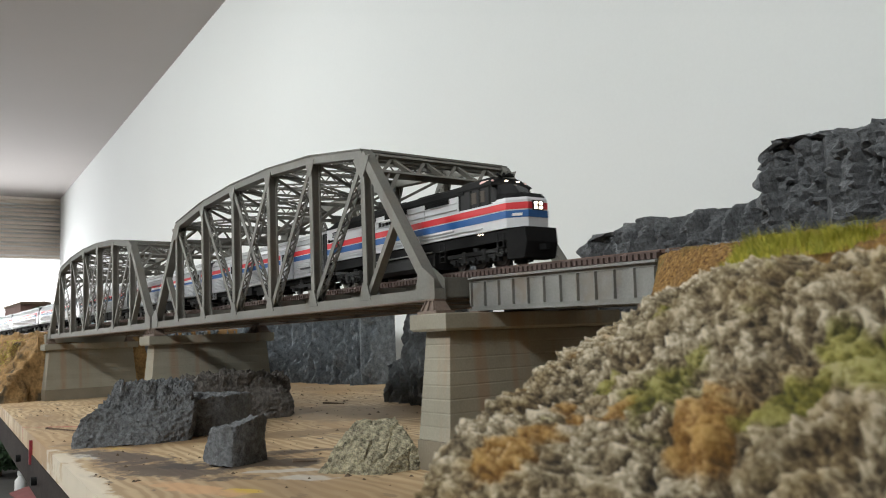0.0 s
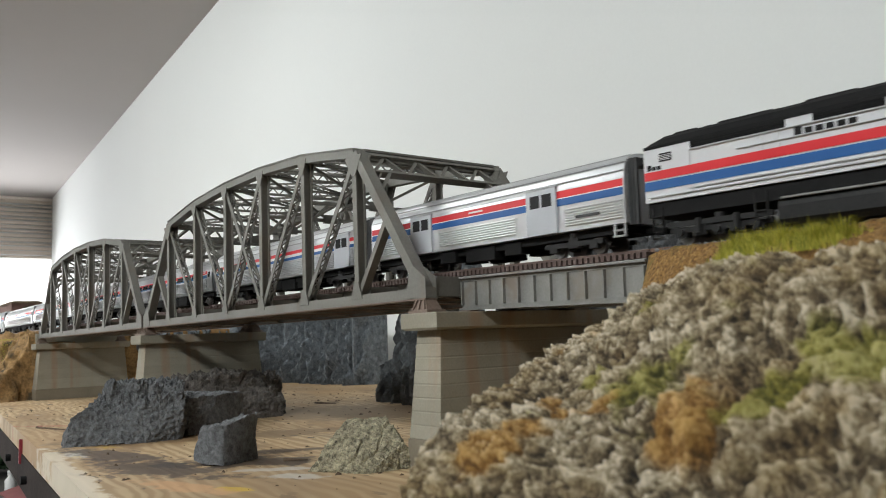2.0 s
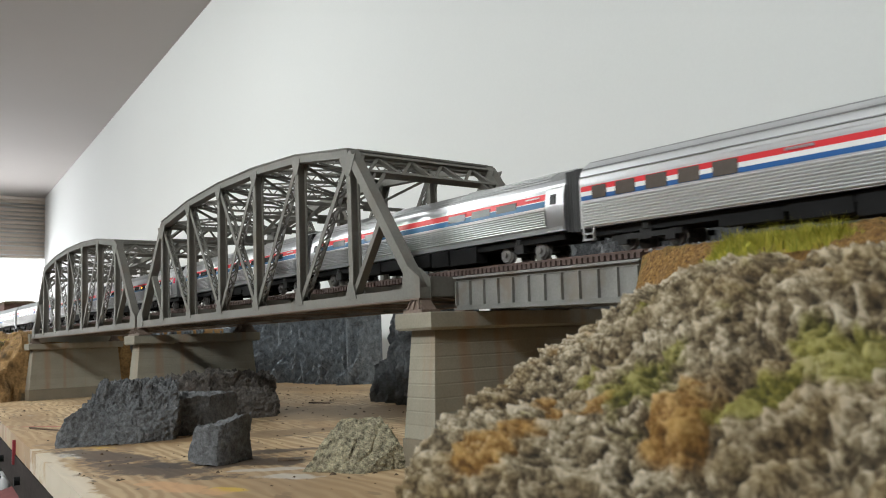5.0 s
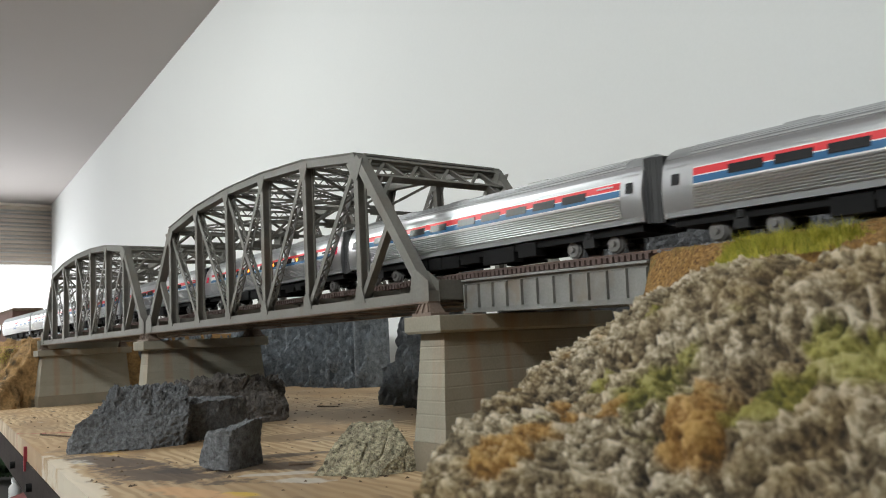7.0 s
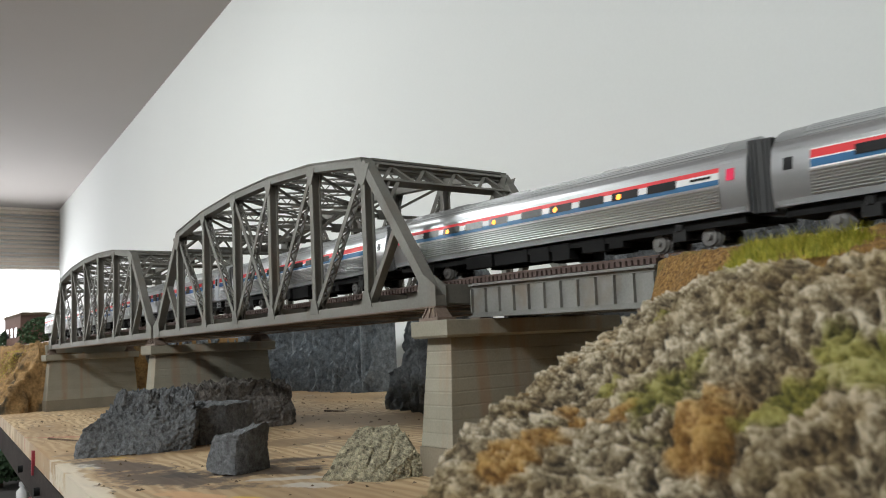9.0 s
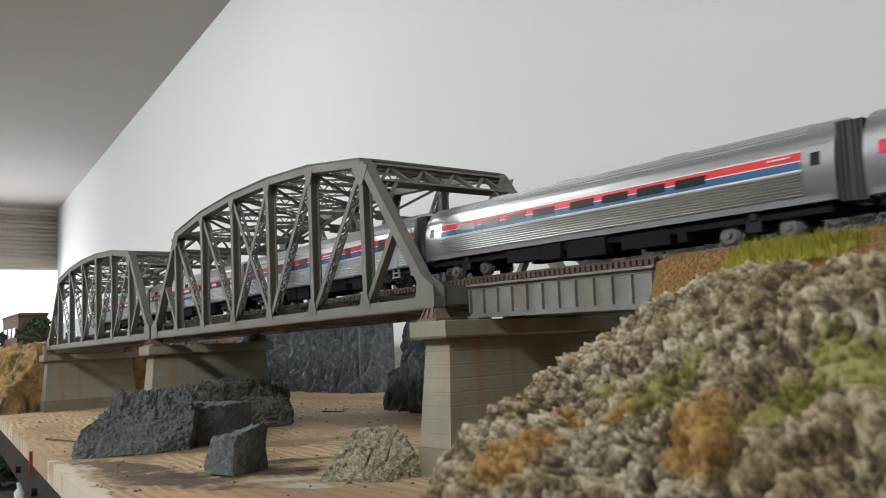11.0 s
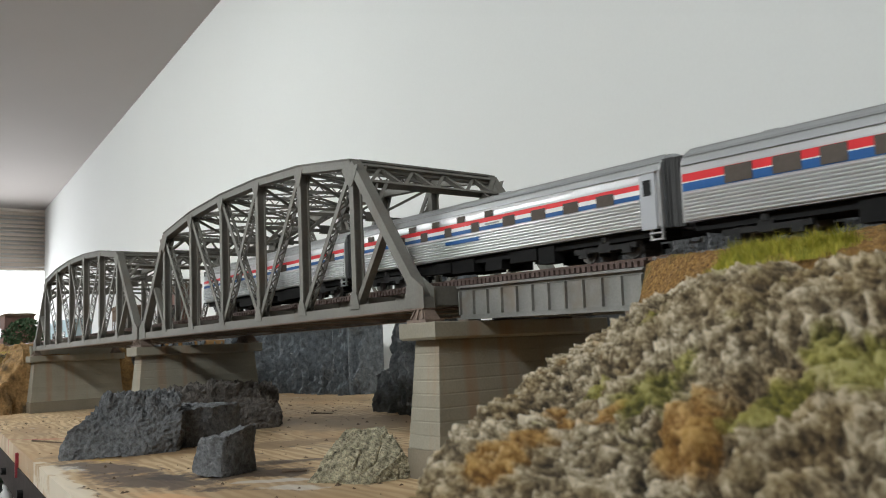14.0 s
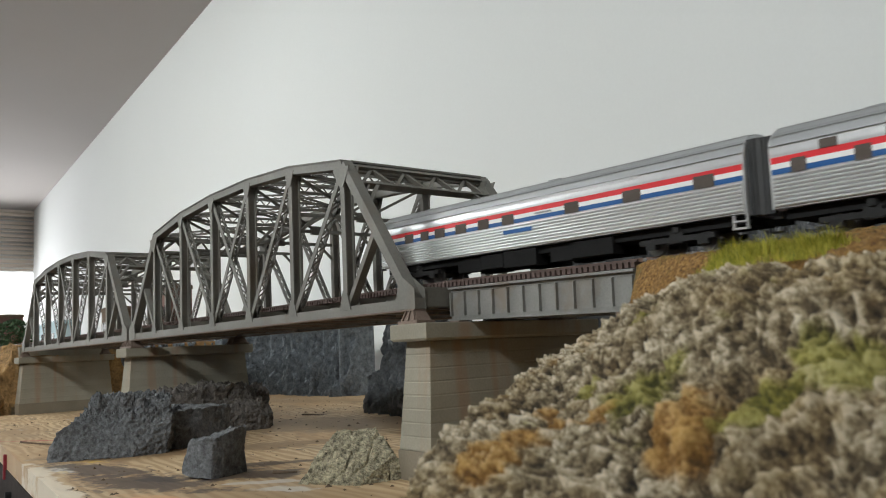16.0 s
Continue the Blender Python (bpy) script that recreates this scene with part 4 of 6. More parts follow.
def clutter():
    z0 = -0.25
    e = thing("low_table", "dark low table standing below the bench edge", "table", at=(-1.6, -0.12, -1.2))
    part("tabletop", box(B(), -1.05, 1.05, -0.28, 0.24, 0.93, 0.95), FLOOR, e)
    for x in (-1.0, 1.0):
        for y in (-0.25, 0.21):
            part("leg", box(B(), x - 0.02, x + 0.02, y - 0.02, y + 0.02, 0, 0.93), FLOOR, e)
    e = thing("teal_box", "teal plastic storage box on the low table", "box", at=(-1.95, 0.02, z0))
    part("body", loft(B(), [[(-a, -b, z), (a, -b, z), (a, b, z), (-a, b, z)] for a, b, z in ((0.19, 0.06, 0), (0.2, 0.065, 0.07))]), TEAL, e)
    part("lid", box(B(), -0.205, 0.205, -0.07, 0.07, 0.07, 0.08), TEAL, e)
    e = thing("bottle", "small white plastic bottle on the low table", "bottle", at=(-1.09, -0.056, z0))
    part("body", loft(B(), [[(r * math.cos(k * 0.5236), r * math.sin(k * 0.5236), z) for k in range(12)] for r, z in ((0.008, 0), (0.009, 0.003), (0.009, 0.02), (0.004, 0.026), (0.004, 0.028))]), WHITE, e, smooth=True)
    part("cap", rod(B(), (0, 0, 0.0281), (0, 0, 0.035), 0.005, 14), WHITE, e)
    e = thing("model_shed", "small model shed with a faded maroon roof", "building", at=(-0.93, -0.05, z0))
    part("wall", box(B(), -0.07, 0.07, -0.03, 0.03, 0, 0.012), TEAL, e)
    part("roof", loft(B(), [[(-0.075, y, z), (0.075, y, z), (0.075, y, z + 0.002), (-0.075, y, z + 0.002)] for y, z in ((-0.036, 0.0122), (0.0, 0.022), (0.036, 0.0122))]), MAROON, e)


clutter()
bush(-1.33, -0.05, 0.045, 0.05, -0.25)
bush(-1.45, 0.0, 0.05, 0.06, -0.25)
bush(-1.22, 0.01, 0.035, 0.045, -0.25)


# ------------------------------------------------------------------ truss bridge
PANEL, WIDTH = 0.081, 0.1343
SPAN = 7 * PANEL
TOPS = [0.1159, 0.1274, 0.1321, 0.1321, 0.1274, 0.1159]
RAIL_Z = 0.0195
TRACKS = (0.042, 0.092)


def lattice(bm, p, q, depth, wide, up, bays, bar=0.0011):
    """A laced strut: two angles with zigzag bars between, from p to q; depth along up."""
    p, q, up = Vector(p), Vector(q), Vector(up).normalized()
    a = up * depth / 2
    for s in (1, -1):
        beam(bm, p + a * s, q + a * s, wide, bar * 1.5, up)
    for k in range(bays):
        c, d = p.lerp(q, k / bays), p.lerp(q, (k + 1) / bays)
        s = 1 if k % 2 else -1
        beam(bm, c + a * s, d - a * s, bar, bar * 0.8, up)
    return bm


def truss_span():
    e = thing("truss_bridge", "grey-brown riveted arched through truss span on concrete piers", "bridge", "truss spans")
    T = [(-(k + 1) * PANEL, TOPS[k]) for k in range(6)]
    N = [(-k * PANEL, 0.0) for k in range(8)]
    ch = 0.0068
    for y in (0.0, WIDTH):
        part("bottom_chord", box(B(), -SPAN - 0.004, 0.004, y - 0.004, y + 0.004, 0.0, ch), STEEL, e)
        part("chord_flange", box(B(), -SPAN - 0.004, 0.004, y - 0.0052, y + 0.0052, -0.0012, -0.0002), RUST, e, "rust-stained lower flange")
        for (xa, za), (xb, zb) in zip(T, T[1:]):
            bm = B()
            beam(bm, (xa, y, za - 0.0036), (xb, y, zb - 0.0036), 0.0068, 0.0085, (0, 1, 0))
            beam(bm, (xa, y, za - 0.0001), (xb, y, zb - 0.0001), 0.0010, 0.0102, (0, 1, 0))
            part("top_chord", bm, STEEL, e)
        for (xa, za), (xb, zb) in (((0, 0.0034), T[0]), ((-SPAN, 0.0034), T[5])):
            bm = B()
            beam(bm, (xa, y, za), (xb, y, zb - 0.0036), 0.0072, 0.0085, (0, 1, 0))
            part("end_post", bm, STEEL, e)
            # half strut from the end post to the first panel point
            mx, mz = (xa + xb) / 2, (za + zb) / 2
            bm = B()
            beam(bm, (mx, y, mz), (xb, y, 0.006), 0.0042, 0.0060, (0, 1, 0))
            part("sub_strut", bm, STEEL, e)
        for k, (x, z) in enumerate(T):
            bm = B()
            for s in (-1, 1):
                box(bm, x - 0.0028, x + 0.0028, y + s * 0.0034 - 0.0006, y + s * 0.0034 + 0.0006, ch, z - 0.007)
            box(bm, x - 0.0006, x + 0.0006, y - 0.0028, y + 0.0028, ch, z - 0.007)
            part("vertical", bm, STEEL, e)
        for a, b in ((0, 2), (1, 3), (2, 4), (3, 3), (4, 4), (5, 5)):
            (xa, za), (xb, zb) = T[a], N[b]
            bm = B()
            p, q = Vector((xa, y, za - 0.006)), Vector((xb, y, 0.005))
            n = Vector((p.z - q.z, 0, q.x - p.x)).normalized()
            for s in (-1, 1):
                beam(bm, p + Vector((0, s * 0.0028, 0)), q + Vector((0, s * 0.0028, 0)), 0.0046, 0.0007, (0, 1, 0))
            for s in (-1, 1):
                off = n * 0.0021 * s
                bays = 22
                for i in range(bays):
                    c, d = p.lerp(q, i / bays) + off, p.lerp(q, (i + 1) / bays) + off
                    w = 0.0025 if i % 2 else -0.0025
                    beam(bm, c + Vector((0, w, 0)), d - Vector((0, w, 0)), 0.0009, 0.0006, n)
            part("diagonal", bm, STEEL, e)
        for side in (-1, 1):
            yy = y + side * 0.0043
            for k, (x, _) in enumerate(N[1:-1]):
                part("gusset_plate", plate(B(), [(x - 0.0075, 0.004), (x + 0.0075, 0.004), (x + 0.0052, 0.011), (x + 0.0029, 0.0165), (x - 0.0029, 0.0165), (x - 0.0052, 0.011)], yy - 0.0004, yy + 0.0004), STEEL, e)
            for k, (x, z) in enumerate(T):
                hip = 0.004 if k in (0, 5) else 0
                part("gusset_plate", plate(B(), [(x - 0.0075 - hip, z - 0.0045 - hip * 0.4), (x - 0.0055, z - 0.010 - hip * 1.6), (x - 0.0018, z - 0.017 - hip), (x + 0.0018, z - 0.017 - hip), (x + 0.0055, z - 0.010 - hip * 1.6), (x + 0.0075 + hip, z - 0.0045 - hip * 0.4)], yy - 0.0004, yy + 0.0004), STEEL, e)
            for x, s in ((0, -1), (-SPAN, 1)):
                part("shoe_plate", plate(B(), [(x + s * 0.0165, 0.0066), (x + s * 0.0125, 0.0215), (x + s * 0.007, 0.0205), (x - s * 0.0045, 0.013), (x - s * 0.0045, -0.0004), (x + s * 0.0165, 0.0006)], yy - 0.0004, yy + 0.0004), STEEL, e)
    # transverse work
    up = (0, 0, 1)
    for k, (x, z) in enumerate(T):
        bm = B()
        lattice(bm, (x, 0.003, z - 0.004), (x, WIDTH - 0.003, z - 0.004), 0.0065, 0.005, up, 20)
        part("top_strut", bm, STEEL, e)
        if k not in (0, 5):
            bm = B()
            low = 0.088
            beam(bm, (x, 0.003, low), (x, WIDTH - 0.003, low), 0.0022, 0.003, up)
            m = WIDTH / 2
            beam(bm, (x, 0.003, z - 0.008), (x, m, low), 0.0022, 0.0022, up)
            beam(bm, (x, WIDTH - 0.003, z - 0.008), (x, m, low), 0.0022, 0.0022, up)
            beam(bm, (x, 0.003, low - 0.016), (x, 0.020, low), 0.0022, 0.0022, up)
            beam(bm, (x, WIDTH - 0.003, low - 0.016), (x, WIDTH - 0.020, low), 0.0022, 0.0022, up)
            part("sway_frame", bm, STEEL, e)
            part("sway_gusset", box(B(), x - 0.0014, x + 0.0014, m - 0.007, m + 0.007, low - 0.003, low + 0.005), STEEL, e)
    for (xa, za), (xb, zb) in zip(T, T[1:]):
        for ya, yb in ((0.003, WIDTH - 0.003), (WIDTH - 0.003, 0.003)):
            bm = B()
            d = Vector((xb - xa, 0, zb - za)).normalized()
            lattice(bm, (xa, ya, za - 0.003), (xb, yb, zb - 0.003), 0.0035, 0.003, Vector((-d.z, 0, d.x)), 18, 0.0009)
            part("top_lateral", bm, STEEL, e)
        part("lateral_plate", box(B(), (xa + xb) / 2 - 0.006, (xa + xb) / 2 + 0.006, WIDTH / 2 - 0.006, WIDTH / 2 + 0.006, (za + zb) / 2 - 0.0062, (za + zb) / 2 - 0.0052), STEEL, e)
    for xh, s in ((-PANEL, 1), (-SPAN + PANEL, -1)):
        # portal bracing in the plane of the end posts
        d = Vector((PANEL * s, 0, -TOPS[0])).normalized()
        hip = Vector((xh, 0, TOPS[0] - 0.004))
        a, b = hip + d * 0.002, hip + d * 0.019
        bm = B()
        beam(bm, a + Vector((0, 0.003, 0)), a + Vector((0, WIDTH - 0.003, 0)), 0.007, 0.0025, d)
        beam(bm, b + Vector((0, 0.003, 0)), b + Vector((0, WIDTH - 0.003, 0)), 0.006, 0.0022, d)
        n = 8
        for i in range(n):
            y0, y1 = 0.006 + (WIDTH - 0.012) * i / n, 0.006 + (WIDTH - 0.012) * (i + 1) / n
            p, q = (a, b) if i % 2 else (b, a)
            beam(bm, p + Vector((0, y0, 0)), q + Vector((0, y1, 0)), 0.0035, 0.0024, d)
        for y, t in ((0.003, 1), (WIDTH - 0.003, -1)):
            c = hip + d * 0.041
            beam(bm, c + Vector((0, y, 0)), b + Vector((0, y + t * 0.017, 0)), 0.005, 0.0026, d)
            beam(bm, c + Vector((0, y, 0)) - d * 0.008, b + Vector((0, y + t * 0.009, 0)), 0.004, 0.0016, d)
        part("portal_brace", bm, STEEL, e)
    for x, _ in N:
        part("floor_beam", box(B(), x - 0.0022, x + 0.0022, 0.0042, WIDTH - 0.0042, 0.0005, 0.0128), STEEL, e)
    for c in TRACKS:
        for s in (-0.010, 0.010):
            part("stringer", box(B(), -SPAN, 0.0, c + s - 0.0016, c + s + 0.0016, 0.0035, 0.0142), STEEL, e)
    for k in range(7):
        bm = B()
        for ya, yb in ((0.004, WIDTH - 0.004), (WIDTH - 0.004, 0.004)):
            beam(bm, (-k * PANEL, ya, 0.0012), (-(k + 1) * PANEL, yb, 0.0012), 0.0028, 0.0012, up)
        part("bottom_lateral", bm, RUST, e)
    for x in (0.0028, -SPAN - 0.0028):
        part("end_plate", box(B(), x - 0.0006, x + 0.0006, 0.0055, WIDTH - 0.0055, 0.0012, 0.0140), STEEL, e)
    for x in (-0.001, -SPAN + 0.001):
        for y in (0.0, WIDTH):
            bm = B()
            loft(bm, [[(x - a, y - b, z), (x + a, y - b, z), (x + a, y + b, z), (x - a, y + b, z)] for a, b, z in ((0.0105, 0.0075, -0.0098), (0.0105, 0.0075, -0.0078), (0.0085, 0.006, -0.0076), (0.0045, 0.004, -0.0012))])
            sh = part("bearing_shoe", bm, RUST, e, "rust-brown bearing shoe")
            for s in (-0.004, 0, 0.004):
                bm = B()
                beam(bm, (x + s * 1.7, y - 0.0068, -0.0076), (x + s, y - 0.0048, -0.0014), 0.0010, 0.0010)
                part("web_rib", bm, RUST, sh)
    return e


span = truss_span()
copy_thing(span, pose(-SPAN - 0.0167, 0, 0))


# ------------------------------------------------------------------ plate girder approach
SLOPE = -0.02


def drop(x):
    """Height of the track against the level of the truss deck."""
    return SLOPE * max(0, min(x, 0.45))


def girder_span(c):
    e = thing("girder_bridge", "weathered grey plate girder span with riveted stiffeners", "bridge", "girder spans", at=(0.006, c, 0))
    e.rotation_euler = (0, -SLOPE, 0)
    L, z0, z1 = 0.1525, -0.0080, 0.0139
    for s in (-1, 1):
        y = s * 0.0165
        part("web_plate", box(B(), 0, L, y - 0.0006, y + 0.0006, z0, z1), GIRDER, e)
        for z, h in ((z0, 0.0012), (z1 - 0.0012, 0.0012)):
            part("flange", box(B(), -0.001, L + 0.001, y - 0.0032, y + 0.0032, z - 0.0006, z + h - 0.0006), GIRDER, e)
        for z, d in ((z0 + 0.0007, 1), (z1 - 0.0019, -1)):
            part("flange_angle", box(B(), 0, L, y + (0.0006 if s > 0 else -0.0012), y + (0.0012 if s > 0 else -0.0006), min(z, z + d * 0.0018), max(z, z + d * 0.0018)), GIRDER, e)
        for k in range(12):
            x = 0.0008 + k * (L - 0.0016) / 11
            part("stiffener", box(B(), x - 0.0005, x + 0.0005, y + (0.0006 if s > 0 else -0.0028), y + (0.0028 if s > 0 else -0.0006), z0 + 0.0026, z1 - 0.0038), GIRDER, e)
    for k in range(6):
        x = 0.004 + k * (L - 0.008) / 5
        part("cross_frame", box(B(), x - 0.0006, x + 0.0006, -0.0158, 0.0158, z0 + 0.001, z1 - 0.003), GIRDER, e)
    for x in (0.006, L - 0.006):
        for y in (-0.0165, 0.0165):
            part("bearing_pad", box(B(), x - 0.005, x + 0.005, y - 0.004, y + 0.004, -0.0118, z0 - 0.0007), RUST, e)
    return e


for c in TRACKS:
    girder_span(c)


# ------------------------------------------------------------------ piers
def pier(x, label, lines=True):
    e = thing("bridge_pier", label, "pier", "bridge piers", at=(x, WIDTH / 2, TABLE))
    h = -0.0100 - TABLE
    hy = WIDTH / 2
    bm = B()
    rings = []
    for z, a, b in ((0.0, 0.0175, hy + 0.0115), (0.0185, 0.0172, hy + 0.0112)):
        rings.append([(-a, -b, z), (a, -b, z), (a, b, z), (-a, b, z)])
    part("footing", loft(bm, rings), CONC_DARK, e, "dark brown footing course")
    n = 8
    z0, z1 = 0.0187, h - 0.0112
    for k in range(n):
        f0, f1 = k / n, (k + 1) / n
        bm = B()
        rings = []
        g = 0.00022
        for f, ins in ((f0, g), (f0 + 0.012, 0), (f1 - 0.012, 0), (f1, g)):
            a, b = 0.0165 - 0.004 * f - ins, hy + 0.0105 - 0.006 * f - ins
            z = z0 + (z1 - z0) * f
            rings.append([(-a, -b, z), (a, -b, z), (a, b, z), (-a, b, z)])
        part("shaft_course", loft(bm, rings), CONC, e)
    bm = B()
    a, b = 0.0195, hy + 0.0125
    rings = [[(-a * s, -b * t, z), (a * s, -b * t, z), (a * s, b * t, z), (-a * s, b * t, z)] for s, t, z in ((0.9, 0.985, h - 0.011), (1, 1, h - 0.0095), (1, 1, h - 0.0006), (0.98, 0.995, h))]
    part("cap", loft(bm, rings), CONC, e)
    return e


pier(0.0062, "tapered weathered concrete pier with rust streaks under the truss end")
pier(-SPAN - 0.0084, "tapered weathered concrete pier between the two truss spans")
pier(-2 * SPAN - 0.0167 - 0.006, "tapered weathered concrete pier at the far truss end")


def abutment():
    e = thing("bridge_abutment", "small concrete abutment wing against the earth bank", "abutment", at=(-1.185, 0.0, TABLE))
    part("wing_wall", loft(B(), [[(-0.05, 0.0, z), (0.005, 0.0, z), (0.005, 0.14, z), (-0.05, 0.14, z)] for z in (0, 0.092)]), CONC, e)
    part("seat", box(B(), -0.01, 0.009, -0.004, 0.144, 0.0922, 0.116), CONC, e)


abutment()


# ------------------------------------------------------------------ track
def track(c, label, near):
    e = thing("railway_track", label, "track", "tracks")

    def sheet(bm, y0, y1, z0, z1, xs):
        loft(bm, [[(x, y0, z0 + drop(x)), (x, y1, z0 + drop(x)), (x, y1, z1 + drop(x)), (x, y0, z1 + drop(x))] for x in xs])

    xs = (-3.35, -1.2, 0, 0.16, 0.45, 2.85)
    for s in (-1, 1):
        bm = B()
        y = c + s * 0.0086
        sheet(bm, y - 0.0009, y + 0.0009, RAIL_Z - 0.0021, RAIL_Z - 0.0017, xs)
        sheet(bm, y - 0.0002, y + 0.0002, RAIL_Z - 0.0017, RAIL_Z - 0.0006, xs)
        sheet(bm, y - 0.0005, y + 0.0005, RAIL_Z - 0.0006, RAIL_Z, xs)
        part("rail", bm, RAIL, e)
        bm = B()
        y = c + s * 0.0155
        sheet(bm, y - 0.0008, y + 0.0008, RAIL_Z - 0.00215, RAIL_Z - 0.0010, (-1.16, 0, 0.16))
        part("guard_timber", bm, TIE, e)
    bm = B()
    pitch = 0.0041
    first = box(B(), -0.0013, 0.0013, -0.0175, 0.0175, RAIL_Z - 0.0052, RAIL_Z - 0.0022)
    tie = part("tie", first, TIE, e)
    n = 0
    rest = B()
    for k in range(330):
        x = 0.158 - k * pitch
        if x < -1.155:
            break
        m = Matrix.Translation((x, c, drop(x)))
        if near and k < 290:
            if k == 0:
                tie.matrix_basis = m
            else:
                share(tie, e, m)
        else:
            if k == 0:
                tie.matrix_basis = m
                continue
            box(rest, x - 0.0013, x + 0.0013, c - 0.0175, c + 0.0175, RAIL_Z - 0.0052 + drop(x), RAIL_Z - 0.0022 + drop(x))
    for k in range(170):
        x = 0.164 + k * 0.0058
        box(rest, x - 0.0013, x + 0.0013, c - 0.0148, c + 0.0148, RAIL_Z - 0.0045 + drop(x), RAIL_Z - 0.0022 + drop(x))
    for k in range(120):
        x = -1.17 - k * 0.0062
        box(rest, x - 0.0013, x + 0.0013, c - 0.0148, c + 0.0148, RAIL_Z - 0.0075, RAIL_Z - 0.0022)
    tagged(part("tie_row", rest, TIE, e), kind="stuff")


track(TRACKS[0], "near railway track on dark bridge ties", True)
track(TRACKS[1], "second railway track on dark bridge ties", False)


# ------------------------------------------------------------------ train
ROOFPROF = [(0.0, 0.0490), (0.005, 0.0487), (0.010, 0.0475), (0.0138, 0.0452), (0.0160, 0.0425), (0.0172, 0.0395)]


TUBEPROF = [(0.0, 0.0489), (0.004, 0.0484), (0.0080, 0.0468), (0.0113, 0.0446), (0.0134, 0.0422), (0.0147, 0.0400), (0.0155, 0.0380), (0.0175, 0.0365)]


def body_shell(bm, x0, x1, half, z_low, prof, ends=0.0):
    """Car body from x0 to x1: upright sides up to the eaves, then the roof curve."""
    low = prof[-1][1]
    right = [(half, z_low + (low - z_low) * k / 8) for k in range(8)] + [(min(half, a), b) for a, b in reversed(prof)]
    ring = [(y, z) for y, z in right] + [(-y, z) for y, z in reversed(right[:-1])]
    loft(bm, [[(x, y, z) for y, z in ring] for x in (x0, x1)])
    return bm


def truck(parent, x, axles, discs=False):
    """Two side frames with axle boxes and a bolster over the wheelsets; discs: frames inside the wheels, brake discs outside."""
    bm = B()
    half = axles[-1] + 0.007
    fy = 0.0062 if discs else 0.0135
    for s in (-1, 1):
        box(bm, -half, half, s * fy - 0.0012, s * fy + 0.0012, 0.0055, 0.0082)
        for a in axles:
            box(bm, a - 0.003, a + 0.003, s * fy - 0.0014, s * fy + 0.0016, 0.003, 0.0078)
        box(bm, -0.004, 0.004, s * 0.0125 - 0.002, s * 0.0125 + 0.002, 0.0048, 0.0105)
        rod(bm, (0.0, s * 0.0130, 0.0100), (0.0, s * 0.0130, 0.0136), 0.0026, 12)
    box(bm, -0.004, 0.004, -0.0125, 0.0125, 0.006, 0.011)
    f = part("truck_frame", bm, TANK, parent, "black truck side frame")
    f.location = (x, 0, 0)
    for a in axles:
        axle = part("axle", rod(B(), (0, -0.0074, 0), (0, 0.0074, 0), 0.0012, 8), WHEEL, parent)
        axle.location = (x + a, 0, 0.0054)
        for s in (-1, 1):
            steps_out = [(0.0074, 0.0012), (0.0074, 0.0062), (0.0078, 0.0062), (0.0079, 0.0054), (0.0098, 0.0054)]
            if discs:
                steps_out += [(0.0099, 0.0047), (0.0112, 0.0043), (0.0112, 0.0018), (0.0128, 0.0016)]
            bm = B()
            loft(bm, [[(r * math.cos(k * math.pi / 12), s * y, r * math.sin(k * math.pi / 12)) for k in range(24)] for y, r in steps_out])
            part("wheel", bm, WHEEL, axle)


def band(parent, name, mat_, x0, x1, z0, z1, half=0.0175, out=0.0002, label=""):
    for s in (-1, 1):
        ya, yb = sorted((s * (half - 0.001), s * (half + out)))
        ob = part(name, box(B(), x0, x1, ya, yb, z0, z1), mat_, parent, label)
    return ob


def flutes(parent, x0, x1, z0, z1, n, half=0.0175, steel=None):
    h = (z1 - z0) / n
    for s in (-1, 1):
        ring = [(s * (half - 0.001), z1), (s * (half - 0.001), z0)]
        for k in range(n):
            z = z0 + k * h
            ring += [(s * (half + 0.0001), z + h * 0.04), (s * (half + 0.0008), z + h * 0.24), (s * (half + 0.0010), z + h * 0.5), (s * (half + 0.0008), z + h * 0.76), (s * (half + 0.0001), z + h * 0.96)]
        part("fluted_side", loft(B(), [[(x, y, zz) for y, zz in ring] for x in (x0, x1)]), steel or SILVER, parent, "bright fluted stainless side panel")


def door(parent, x, w, z0, z1, half=0.0175, panes=1, mat_=None):
    for s in (-1, 1):
        ya, yb = sorted((s * (half - 0.001), s * (half + 0.0013)))
        d = part("door", box(B(), x - w / 2, x + w / 2, ya, yb, z0, z1), mat_ or DOOR_SILVER, parent, "plain silver side door")
        pw = w * (0.5 if panes == 1 else 0.32)
        ya, yb = sorted((s * (half - 0.001), s * (half + 0.0016)))
        for c in ([x] if panes == 1 else [x - w * 0.2, x + w * 0.2]):
            part("door_window", box(B(), c - pw / 2, c + pw / 2, ya, yb, z0 + (z1 - z0) * 0.60, z0 + (z1 - z0) * 0.88), GLASS, d)
        part("door_rail", box(B(), x - w / 2 - 0.001, x + w / 2 + 0.001, *sorted((s * (half - 0.001), s * (half + 0.0017))), z1, z1 + 0.0007), SILVER, d)
    return d


def steps(parent, x, half=0.0165):
    for s in (-1, 1):
        bm = B()
        for a in (-0.0035, 0.0035):
            box(bm, x + a - 0.0005, x + a + 0.0005, s * half - 0.0006, s * half + 0.0006, 0.0072, 0.0142)
        box(bm, x - 0.004, x + 0.004, s * half - 0.0012, s * half + 0.0012, 0.0070, 0.0080)
        box(bm, x - 0.004, x + 0.004, s * half - 0.0012, s * half + 0.0012, 0.0104, 0.0112)
        part("step", bm, SILVER, parent)


